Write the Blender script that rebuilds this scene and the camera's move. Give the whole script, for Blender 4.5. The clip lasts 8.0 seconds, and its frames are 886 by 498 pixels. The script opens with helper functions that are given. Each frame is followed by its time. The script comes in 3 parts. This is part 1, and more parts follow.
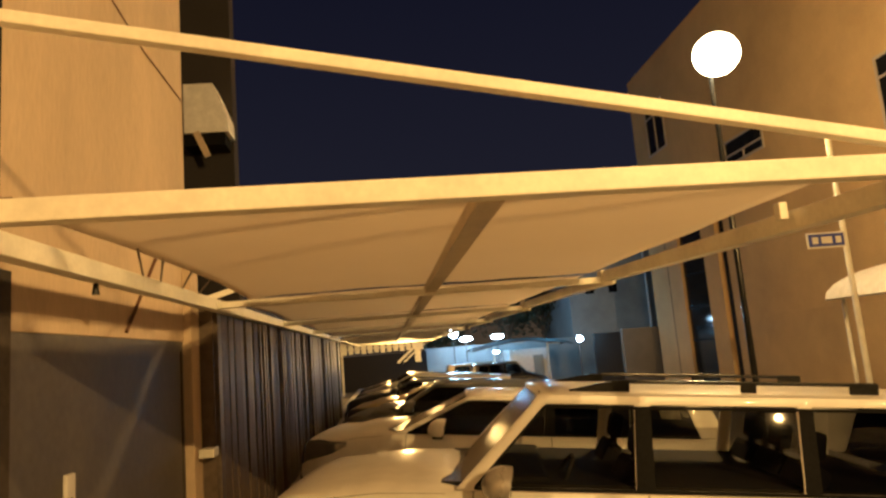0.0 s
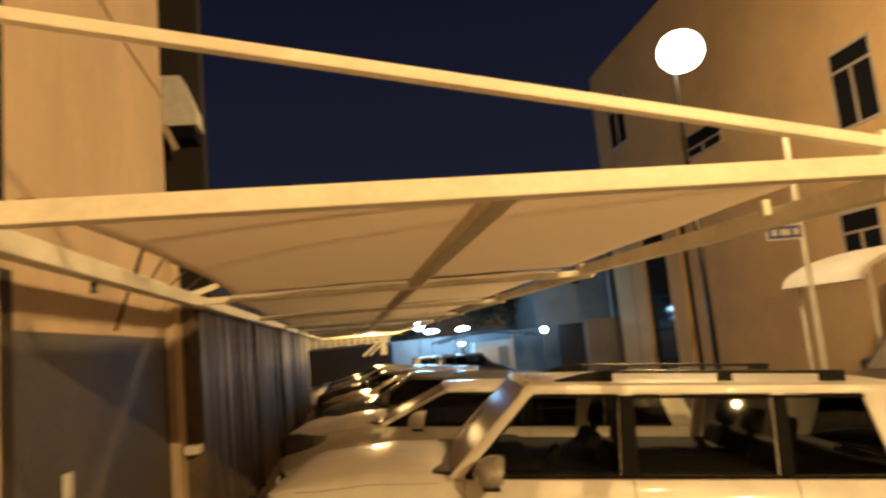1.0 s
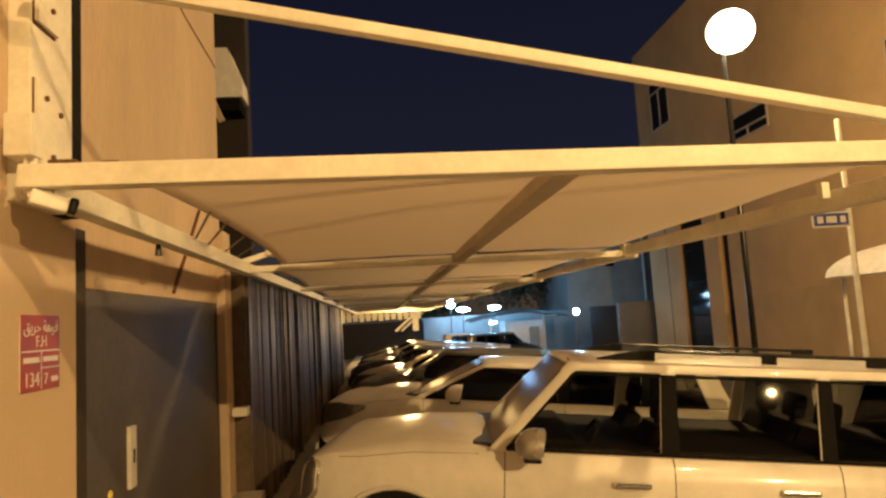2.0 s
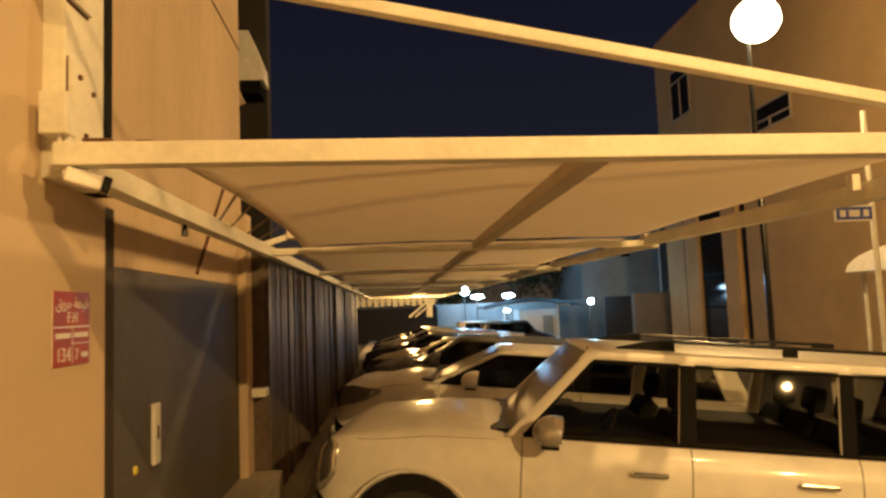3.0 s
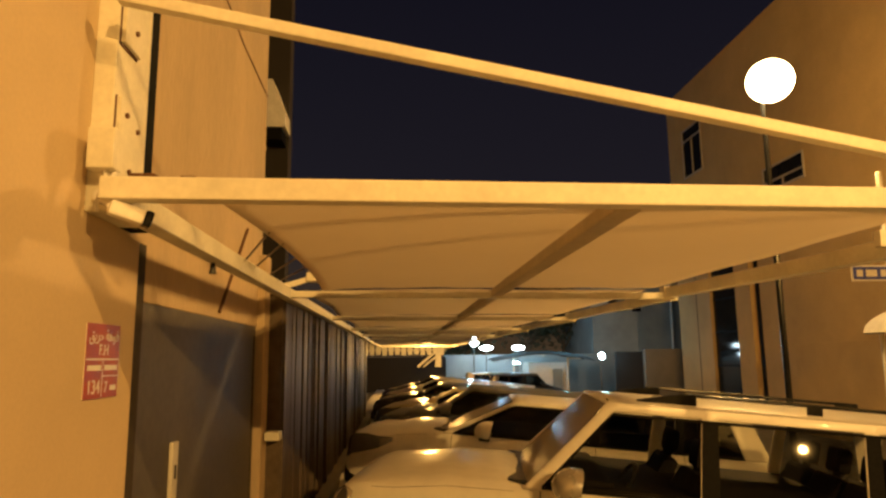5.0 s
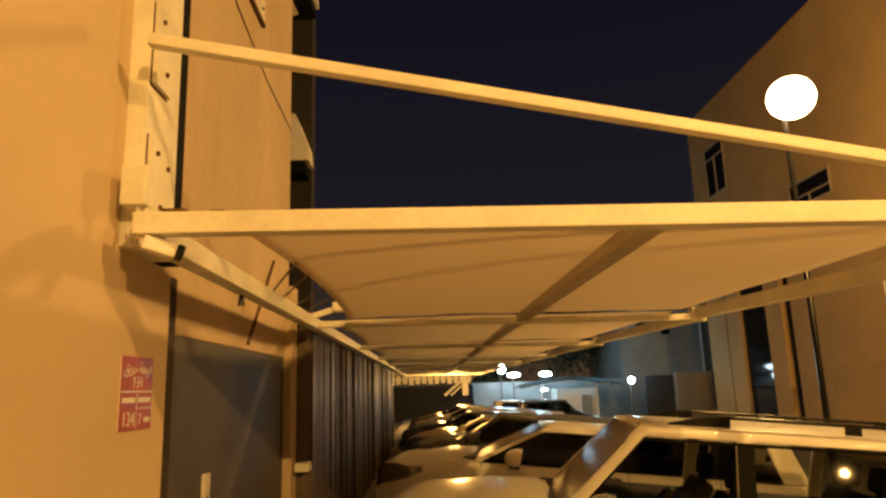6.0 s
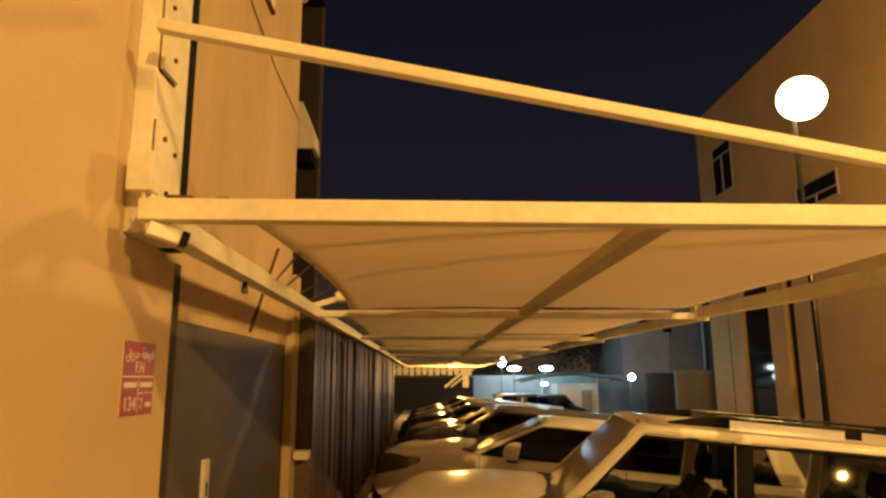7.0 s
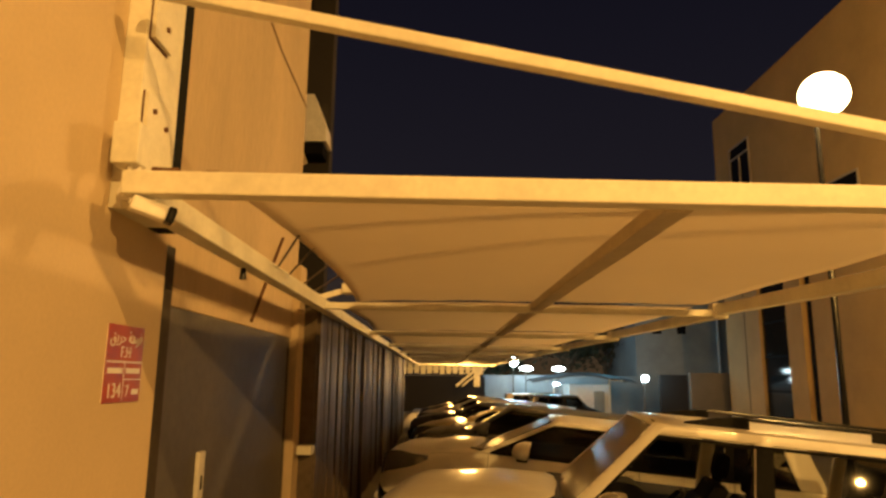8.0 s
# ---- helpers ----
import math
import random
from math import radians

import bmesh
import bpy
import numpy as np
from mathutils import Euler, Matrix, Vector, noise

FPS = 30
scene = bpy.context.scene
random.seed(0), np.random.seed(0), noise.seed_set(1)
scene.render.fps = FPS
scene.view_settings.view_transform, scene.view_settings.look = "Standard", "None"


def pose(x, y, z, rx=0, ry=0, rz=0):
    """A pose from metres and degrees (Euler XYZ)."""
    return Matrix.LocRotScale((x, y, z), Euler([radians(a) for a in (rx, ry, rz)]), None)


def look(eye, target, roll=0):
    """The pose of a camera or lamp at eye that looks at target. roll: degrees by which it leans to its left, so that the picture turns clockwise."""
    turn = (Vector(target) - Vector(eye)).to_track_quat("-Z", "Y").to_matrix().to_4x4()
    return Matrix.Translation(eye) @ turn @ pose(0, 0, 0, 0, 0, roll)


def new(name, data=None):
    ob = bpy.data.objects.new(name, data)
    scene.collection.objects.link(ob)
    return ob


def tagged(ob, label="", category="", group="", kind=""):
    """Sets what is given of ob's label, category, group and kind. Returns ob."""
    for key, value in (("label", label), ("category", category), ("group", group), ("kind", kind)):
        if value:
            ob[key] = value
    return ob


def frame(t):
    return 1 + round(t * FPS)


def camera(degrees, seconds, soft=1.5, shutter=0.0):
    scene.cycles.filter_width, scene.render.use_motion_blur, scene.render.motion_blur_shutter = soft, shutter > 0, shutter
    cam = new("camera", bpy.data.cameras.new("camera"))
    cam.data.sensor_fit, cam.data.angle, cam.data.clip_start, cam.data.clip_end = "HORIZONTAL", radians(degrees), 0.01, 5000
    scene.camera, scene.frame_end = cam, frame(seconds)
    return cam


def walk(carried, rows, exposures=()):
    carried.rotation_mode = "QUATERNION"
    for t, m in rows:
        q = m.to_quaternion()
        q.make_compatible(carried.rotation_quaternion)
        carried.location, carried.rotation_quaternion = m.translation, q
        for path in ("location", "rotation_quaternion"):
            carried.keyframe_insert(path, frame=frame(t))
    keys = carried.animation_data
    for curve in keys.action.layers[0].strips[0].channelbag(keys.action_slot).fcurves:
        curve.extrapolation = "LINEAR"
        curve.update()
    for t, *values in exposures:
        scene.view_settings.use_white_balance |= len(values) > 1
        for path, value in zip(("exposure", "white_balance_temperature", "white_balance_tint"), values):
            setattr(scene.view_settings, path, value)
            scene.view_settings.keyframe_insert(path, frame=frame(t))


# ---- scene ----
cam = camera(66.8, 8.0, soft=2.5, shutter=0.5)
PATH = [
    (0, (0.498, -0.187, 2.095), (0.679, 1.783, 2.39), -4.8),
    (0.3, (0.417, -0.214, 2.099), (0.648, 1.749, 2.407), -6.5),
    (0.5, (0.392, -0.195, 2.106), (0.699, 1.763, 2.375), -8.15),
    (0.7, (0.358, -0.18, 2.111), (0.761, 1.762, 2.365), -7.1),
    (1, (0.302, -0.25, 2.119), (0.595, 1.711, 2.382), -5.55),
    (1.2, (0.251, -0.302, 2.111), (0.425, 1.682, 2.29), -5.5),
    (2.3, (0.175, -0.273, 2.087), (0.378, 1.705, 2.302), -2.2),
    (2.5, (0.159, -0.255, 2.083), (0.354, 1.725, 2.291), -1.3),
    (3, (0.141, -0.29, 2.086), (0.292, 1.697, 2.257), -2.3),
    (3.5, (0.086, -0.331, 2.087), (0.096, 1.649, 2.369), -2.0),
    (4, (0.074, -0.316, 2.076), (0.173, 1.662, 2.352), -0.5),
    (4.2, (0.07, -0.322, 2.071), (0.17, 1.658, 2.334), -1.3),
    (5.3, (0.052, -0.295, 2.056), (0.183, 1.672, 2.388), -0.5),
    (5.5, (0.06, -0.312, 2.056), (0.17, 1.657, 2.386), -1.1),
    (6, (0.049, -0.324, 2.045), (0.106, 1.634, 2.447), -1.9),
    (6.5, (0.038, -0.337, 2.062), (0.078, 1.62, 2.475), -3.8),
    (7, (0.047, -0.32, 2.053), (0.092, 1.643, 2.431), -0.3),
    (7.5, (0.082, -0.258, 2.057), (0.157, 1.702, 2.449), -0.3),
    (8, (0.084, -0.145, 2.021), (0.089, 1.819, 2.397), 0.6),
]
walk(cam, [(t, look(eye, target, roll)) for t, eye, target, roll in PATH],
     exposures=[(0.0, 1.12, 5450, 10), (0.6, 1.10, 5150, 10), (2.4, 1.02, 5100, 10), (3.5, 0.87, 6150, 10), (5.5, 0.89, 6850, 10), (8.0, 0.89, 6950, 10)])

# ---- light ----
world = bpy.data.worlds.new("night_sky")
scene.world = world
world.use_nodes = True
wn = world.node_tree.nodes
wl = world.node_tree.links
bg = wn["Background"]
bg.inputs["Strength"].default_value = 1.0
wtc = wn.new("ShaderNodeTexCoord")
wsep = wn.new("ShaderNodeSeparateXYZ")
wramp = wn.new("ShaderNodeValToRGB")
wramp.color_ramp.elements[0].position = 0.0
wramp.color_ramp.elements[0].color = (0.03, 0.019, 0.010, 1)
glow_end = wramp.color_ramp.elements.new(0.2)
glow_end.color = (0.0065, 0.0058, 0.0085, 1)
wramp.color_ramp.elements[-1].position = 0.7
wramp.color_ramp.elements[-1].color = (0.0014, 0.0015, 0.0046, 1)
wl.new(wtc.outputs["Generated"], wsep.inputs[0])
wl.new(wsep.outputs["Z"], wramp.inputs[0])
wl.new(wramp.outputs[0], bg.inputs["Color"])

SODIUM = (1.0, 0.54, 0.14)
COOL = (0.2, 0.62, 0.88)


def lamp(name, at, watts, colour, radius):
    data = bpy.data.lights.new(name, "POINT")
    data.energy, data.color, data.shadow_soft_size = watts, colour, radius
    ob = new(name, data)
    ob.location = at
    return ob


lamp("street_light_behind", (7.6, -12.5, 7.0), 4150, SODIUM, 0.06)
lamp("yard_light_behind", (3.6, -1.1, 5.3), 400, SODIUM, 0.05)
lamp("street_light_ahead", (6.95, 11.2, 7.1), 640, SODIUM, 0.42)
# the lamp ahead throws most of its light down over the car park
beam = bpy.data.lights.new("street_light_beam", "SPOT")
beam.energy, beam.color, beam.shadow_soft_size, beam.spot_size, beam.spot_blend = 430, SODIUM, 0.1, radians(96), 0.8
new("street_light_beam", beam).matrix_basis = look((6.6, 10.9, 6.9), (1.0, 9.0, 0.0))
lamp("canopy_light", (1.2, 29.0, 2.35), 400, SODIUM, 0.35)
for at, w in (((4.0, 35.9, 3.0), 45), ((6.0, 35.6, 2.75), 34), ((9.5, 30.4, 2.45), 30), ((9.0, 35.0, 3.2), 40)):
    lamp("floodlight_bulb", at, w, COOL, 0.12)

# ---- materials ----


def mat(name, colour, rough=0.6, metal=0.0, grain=30.0, amount=0.12, stain=1.2, stains=0.15, bump=0.05, coat=0.0, stretch=(1, 1, 1), spec=0.5):
    m = bpy.data.materials.new(name)
    m.use_nodes = True
    nt = m.node_tree
    n, l = nt.nodes, nt.links
    b = n["Principled BSDF"]
    b.inputs["Roughness"].default_value = rough
    b.inputs["Metallic"].default_value = metal
    b.inputs["Coat Weight"].default_value = coat
    b.inputs["Specular IOR Level"].default_value = spec
    b.inputs["Coat Roughness"].default_value = 0.06
    tc = n.new("ShaderNodeTexCoord")
    mp = n.new("ShaderNodeMapping")
    mp.inputs["Scale"].default_value = stretch
    l.new(tc.outputs["Object"], mp.inputs[0])
    fine = n.new("ShaderNodeTexNoise")
    fine.inputs["Scale"].default_value = grain
    fine.inputs["Detail"].default_value = 5
    big = n.new("ShaderNodeTexNoise")
    big.inputs["Scale"].default_value = stain
    big.inputs["Detail"].default_value = 6
    big.inputs["Roughness"].default_value = 0.65
    l.new(mp.outputs[0], fine.inputs[0])
    l.new(mp.outputs[0], big.inputs[0])
    r1 = n.new("ShaderNodeMapRange")
    r1.inputs["From Min"].default_value, r1.inputs["From Max"].default_value = 0.3, 0.7
    r1.inputs["To Min"].default_value, r1.inputs["To Max"].default_value = 1 - amount, 1 + amount
    r2 = n.new("ShaderNodeMapRange")
    r2.inputs["From Min"].default_value, r2.inputs["From Max"].default_value = 0.3, 0.7
    r2.inputs["To Min"].default_value, r2.inputs["To Max"].default_value = 1 - stains, 1 + stains * 0.4
    l.new(fine.outputs["Fac"], r1.inputs[0])
    l.new(big.outputs["Fac"], r2.inputs[0])
    mul = n.new("ShaderNodeMath")
    mul.operation = "MULTIPLY"
    l.new(r1.outputs[0], mul.inputs[0])
    l.new(r2.outputs[0], mul.inputs[1])
    vm = n.new("ShaderNodeVectorMath")
    vm.operation = "SCALE"
    vm.inputs[0].default_value = colour
    l.new(mul.outputs[0], vm.inputs["Scale"])
    l.new(vm.outputs[0], b.inputs["Base Color"])
    if rough > 0.15:
        r3 = n.new("ShaderNodeMapRange")
        r3.inputs["To Min"].default_value, r3.inputs["To Max"].default_value = max(0.03, rough - 0.12), min(1, rough + 0.12)
        l.new(big.outputs["Fac"], r3.inputs[0])
        l.new(r3.outputs[0], b.inputs["Roughness"])
    if bump:
        bp = n.new("ShaderNodeBump")
        bp.inputs["Strength"].default_value = bump
        bp.inputs["Distance"].default_value = 0.01
        l.new(fine.outputs["Fac"], bp.inputs["Height"])
        l.new(bp.outputs[0], b.inputs["Normal"])
    return m


def glow(name, colour, strength):
    m = bpy.data.materials.new(name)
    m.use_nodes = True
    b = m.node_tree.nodes["Principled BSDF"]
    b.inputs["Base Color"].default_value = (0.8, 0.8, 0.8, 1)
    b.inputs["Emission Color"].default_value = (*colour, 1)
    b.inputs["Emission Strength"].default_value = strength
    return m


def glass_mat(name, tint, rough=0.02, ior=1.3):
    m = bpy.data.materials.new(name)
    m.use_nodes = True
    nt = m.node_tree
    n, l = nt.nodes, nt.links
    n.remove(n["Principled BSDF"])
    tr = n.new("ShaderNodeBsdfTransparent")
    tr.inputs[0].default_value = (*tint, 1)
    gl = n.new("ShaderNodeBsdfGlossy")
    gl.inputs["Roughness"].default_value = rough
    fr = n.new("ShaderNodeFresnel")
    fr.inputs["IOR"].default_value = ior
    mx = n.new("ShaderNodeMixShader")
    l.new(fr.outputs[0], mx.inputs[0])
    l.new(tr.outputs[0], mx.inputs[1])
    l.new(gl.outputs[0], mx.inputs[2])
    l.new(mx.outputs[0], n["Material Output"].inputs[0])
    return m


M_WALL = mat("painted_render", (0.64, 0.505, 0.345), 0.85, grain=60, amount=0.03, stain=0.7, stains=0.14, bump=0.05)
M_WALL2 = mat("weathered_render", (0.56, 0.44, 0.3), 0.88, grain=25, amount=0.06, stain=1.1, stains=0.2, bump=0.12, stretch=(1, 1.6, 0.45))
M_STEEL = mat("white_painted_steel", (0.8, 0.77, 0.66), 0.45, grain=40, amount=0.05, stain=3, stains=0.2, bump=0.06)
M_CLOTH = mat("canopy_fabric", (0.78, 0.72, 0.64), 0.7, grain=90, amount=0.05, stain=1.0, stains=0.16, bump=0.06)
nt = M_CLOTH.node_tree
tl = nt.nodes.new("ShaderNodeBsdfTranslucent")
tl.inputs[0].default_value = (0.8, 0.74, 0.66, 1)
ms = nt.nodes.new("ShaderNodeMixShader")
ms.inputs[0].default_value = 0.78
nt.links.new(nt.nodes["Principled BSDF"].outputs[0], ms.inputs[1])
nt.links.new(tl.outputs[0], ms.inputs[2])
nt.links.new(ms.outputs[0], nt.nodes["Material Output"].inputs[0])
# cream steel for the mid beams, their shade put into a darker colour
M_SHADEDSTEEL = mat("shaded_cream_steel", (0.55, 0.48, 0.38), 0.6, grain=40, amount=0.06, stain=3, stains=0.2, bump=0.06)
# grey gate paint, darkened past its own tone to hold the canopy's shade
M_GATE = mat("darkened_grey_paint", (0.11, 0.1, 0.09), 0.6, grain=20, amount=0.1, stain=1.0, stains=0.35, bump=0.08)
M_SLAT = mat("brown_metal_slat", (0.125, 0.094, 0.068), 0.55, metal=0.0, spec=0.35, grain=14, amount=0.2, stain=1.6, stains=0.4, bump=0.1)
M_CAR = mat("white_car_paint", (0.78, 0.76, 0.72), 0.35, grain=8, amount=0.03, stain=2, stains=0.12, bump=0.0, coat=0.3)
M_CARGREY = mat("grey_car_paint", (0.085, 0.088, 0.09), 0.5, grain=8, amount=0.05, stain=2, stains=0.15, bump=0.0, coat=0.2)
M_CARDARK = mat("black_car_paint", (0.02, 0.02, 0.022), 0.35, grain=8, amount=0.05, stain=2, stains=0.15, bump=0.0, coat=0.35)
M_CARGOLD = mat("beige_car_paint", (0.5, 0.42, 0.25), 0.35, grain=8, amount=0.05, stain=2, stains=0.15, bump=0.0, coat=0.3)
M_BLACK = mat("black_plastic", (0.015, 0.015, 0.015), 0.2, grain=40, amount=0.2, stain=5, stains=0.2, bump=0.0, spec=0.15)
M_TRIM = mat("matt_black_trim", (0.01, 0.01, 0.01), 0.6, grain=40, amount=0.2, stain=5, stains=0.2, bump=0.0, spec=0.03)
M_RUBBER = mat("tyre_rubber", (0.02, 0.02, 0.02), 0.8, grain=40, bump=0.1)
M_CHROME = mat("chrome", (0.75, 0.75, 0.75), 0.12, metal=1.0, grain=10, amount=0.03, stains=0.05, bump=0.0)
M_MIRRORSHELL = mat("satin_silver_plastic", (0.5, 0.48, 0.45), 0.28, metal=0.6, grain=10, amount=0.05, stain=4, stains=0.2, bump=0.0)
M_GAP = mat("gap_shade_brown", (0.045, 0.034, 0.024), 0.85, grain=30, amount=0.2, stain=2, stains=0.3, bump=0.1)
M_RUST = mat("rust_brown", (0.16, 0.08, 0.04), 0.7, metal=0.4, grain=40, amount=0.3, bump=0.1)
M_SEAT = mat("dark_seat_cloth", (0.014, 0.013, 0.013), 0.9, grain=80, amount=0.2, bump=0.1, spec=0.08)
M_GLASS = glass_mat("car_window_glass", (0.93, 0.93, 0.9), 0.02, 1.16)
M_GLASSDARK = glass_mat("tinted_window_glass", (0.5, 0.5, 0.48), 0.02, 1.3)
M_SCREEN = glass_mat("windscreen_glass", (0.03, 0.03, 0.03), 0.22, 1.5)
nt = M_SCREEN.node_tree
# even matt grey-brown layer mixed over the windscreen glass
matt_layer = nt.nodes.new("ShaderNodeBsdfDiffuse")
matt_layer.inputs[0].default_value = (0.22, 0.19, 0.155, 1)
film_mix = nt.nodes.new("ShaderNodeMixShader")
film_mix.inputs[0].default_value = 0.85
old = nt.nodes["Material Output"].inputs[0].links[0].from_node
nt.links.new(old.outputs[0], film_mix.inputs[1])
nt.links.new(matt_layer.outputs[0], film_mix.inputs[2])
nt.links.new(film_mix.outputs[0], nt.nodes["Material Output"].inputs[0])
M_PAVE2 = mat("pale_concrete_paving", (0.22, 0.2, 0.17), 0.9, grain=22, amount=0.15, stain=0.6, stains=0.3, bump=0.3)
M_PAVE = mat("concrete_kerb", (0.38, 0.35, 0.3), 0.9, grain=30, amount=0.12, stain=1.5, stains=0.25, bump=0.25)
M_RED = mat("red_sign_enamel", (0.38, 0.055, 0.01), 0.4, grain=20, amount=0.08, stain=9, stains=0.2, bump=0.03)
M_WHITE = mat("white_sign_paint", (0.82, 0.8, 0.76), 0.5, grain=30, amount=0.05, stain=6, stains=0.15, bump=0.02)
M_BLUE = mat("blue_sign_enamel", (0.06, 0.09, 0.45), 0.4, grain=20, amount=0.08, stain=6, stains=0.15, bump=0.02)
M_GREYWALL = mat("grey_render", (0.34, 0.39, 0.41), 0.9, grain=30, amount=0.08, stain=0.6, stains=0.25, bump=0.1)
M_STONE = mat("facade_render", (0.57, 0.4, 0.19), 0.88, grain=30, amount=0.06, stain=0.5, stains=0.2, bump=0.1)
M_YARD = mat("dusty_grey_render", (0.24, 0.215, 0.19), 0.9, grain=26, amount=0.08, stain=0.7, stains=0.25, bump=0.1)
M_DARKCLOTH = mat("grey_shade_fabric", (0.12, 0.13, 0.14), 0.8, grain=30, amount=0.08, stain=0.8, stains=0.25, bump=0.05)
M_DARKWALL = mat("near_black_render", (0.03, 0.026, 0.024), 0.9, grain=20, amount=0.1, stain=0.6, stains=0.3, bump=0.1)
M_DARKIN = mat("dark_interior", (0.012, 0.011, 0.01), 0.7, grain=10, amount=0.2, bump=0.0, spec=0.1)
M_WINGLASS = mat("night_window_glass", (0.012, 0.013, 0.016), 0.06, grain=2, amount=0.05, stains=0.1, bump=0.0, spec=0.12)
M_WINFRAME = mat("window_frame_paint", (0.45, 0.4, 0.34), 0.5, grain=20, amount=0.06, bump=0.02)
M_LEAF = mat("night_foliage", (0.03, 0.042, 0.022), 0.7, grain=6, amount=0.4, bump=0.0)
M_BARK = mat("tree_bark", (0.12, 0.09, 0.06), 0.9, grain=18, amount=0.3, bump=0.4)
M_SODIUM = glow("sodium_lamp_glass", (1.0, 0.78, 0.42), 12)
M_FLOOD = glow("floodlight_lens", (0.62, 0.86, 1.0), 28)
M_YELLOW = mat("yellow_reflector", (0.7, 0.6, 0.05), 0.4, grain=30, bump=0.02)
M_LAMPLENS = mat("headlamp_lens", (0.2, 0.2, 0.2), 0.15, metal=0.5, grain=20, amount=0.1, bump=0.0)

# ---- building blocks ----


def box(bm, x0, x1, y0, y1, z0, z1, bevel=0.0):
    m = Matrix.Translation(((x0 + x1) / 2, (y0 + y1) / 2, (z0 + z1) / 2)) @ Matrix.Diagonal((x1 - x0, y1 - y0, z1 - z0, 1))
    r = bmesh.ops.create_cube(bm, size=1, matrix=m)
    if bevel:
        es = list({e for v in r["verts"] for e in v.link_edges})
        bmesh.ops.bevel(bm, geom=es, offset=bevel, segments=2, affect="EDGES", profile=0.6)
    return bm


def bar(bm, a, b, w, h, bevel=0.0, up=(0, 0, 1)):
    """A box-section bar from a to b, w across and h along up."""
    a, b = Vector(a), Vector(b)
    d = (b - a).normalized()
    side = d.cross(Vector(up))
    if side.length < 1e-4:
        side = d.cross(Vector((0, 1, 0)))
    side.normalize()
    u = side.cross(d).normalized()
    rot = Matrix((side, d, u)).transposed().to_4x4()
    m = Matrix.Translation((a + b) / 2) @ rot @ Matrix.Diagonal((w, (b - a).length, h, 1))
    r = bmesh.ops.create_cube(bm, size=1, matrix=m)
    if bevel:
        es = list({e for v in r["verts"] for e in v.link_edges})
        bmesh.ops.bevel(bm, geom=es, offset=bevel, segments=2, affect="EDGES", profile=0.6)
    return bm


def rod(bm, a, b, r0, r1=None, seg=12):
    a, b = Vector(a), Vector(b)
    q = (b - a).to_track_quat("Z", "Y").to_matrix().to_4x4()
    bmesh.ops.create_cone(bm, cap_ends=True, segments=seg, radius1=r0, radius2=r0 if r1 is None else r1,
                          depth=(b - a).length, matrix=Matrix.Translation((a + b) / 2) @ q)
    return bm


def ball(bm, at, r, seg=12, scale=(1, 1, 1)):
    bmesh.ops.create_uvsphere(bm, u_segments=seg, v_segments=max(6, seg // 2), radius=r,
                              matrix=Matrix.Translation(at) @ Matrix.Diagonal((*scale, 1)))
    return bm


def slab(bm, pts, depth):
    """A flat polygon, made thick along its normal by depth."""
    pts = [Vector(p) for p in pts]
    nrm = Vector((0, 0, 0))
    for i, p in enumerate(pts):
        q = pts[(i + 1) % len(pts)]
        nrm += p.cross(q)
    nrm.normalize()
    a = [bm.verts.new(p) for p in pts]
    b = [bm.verts.new(p + nrm * depth) for p in pts]
    bm.faces.new(a[::-1])
    bm.faces.new(b)
    for i in range(len(pts)):
        j = (i + 1) % len(pts)
        bm.faces.new((a[i], a[j], b[j], b[i]))
    return bm


def loft(bm, rings, closed=True, caps=True):
    vs = [[bm.verts.new(p) for p in ring] for ring in rings]
    k = len(vs[0])
    for r in range(len(vs) - 1):
        for i in range(k if closed else k - 1):
            j = (i + 1) % k
            bm.faces.new((vs[r][i], vs[r][j], vs[r + 1][j], vs[r + 1][i]))
    if caps and closed:
        bm.faces.new(vs[0][::-1])
        bm.faces.new(vs[-1])
    return bm


def mesh_of(name, bm, material, smooth=None):
    bmesh.ops.recalc_face_normals(bm, faces=bm.faces[:])
    me = bpy.data.meshes.new(name)
    bm.to_mesh(me)
    bm.free()
    me.materials.append(material)
    if smooth is not None:
        me.shade_smooth()
        me.set_sharp_from_angle(angle=radians(smooth))
    return me


def part(name, bm, material, parent=None, label="", smooth=None):
    ob = new(name, mesh_of(name, bm, material, smooth))
    if parent is not None:
        ob.parent = parent
    if label:
        tagged(ob, label)
    return ob


def thing(name, label, category, group="", kind=""):
    return tagged(new(name), label, category, group, kind)


def B():
    return bmesh.new()


def words(name, text, size, material, parent, m):
    c = bpy.data.curves.new(name, "FONT")
    c.body, c.size, c.extrude, c.align_x, c.align_y = text, size, 0.0008, "CENTER", "CENTER"
    c.materials.append(material)
    ob = new(name, c)
    ob.parent = parent
    ob.matrix_basis = m
    return ob


# ---- ground ----
bm = B()
GX = [(-60, 0.245), (-0.9, 0.245), (5.6, -0.347), (80, -0.347)]
loft(bm, [[(x, y, z) for x, z in GX] + [(x, y, -1.5) for x, z in GX[::-1]] for y in (-60, 140)])
tagged(part("ground", bm, M_PAVE2), "pale sloping concrete paving of the car park", "ground", kind="structure")
tagged(part("kerb", box(B(), -1.25, -0.82, 5.97, 36.5, 0.1, 0.4, 0.02), M_PAVE),
       "pale concrete kerb along the foot of the fence", "kerb", kind="structure")

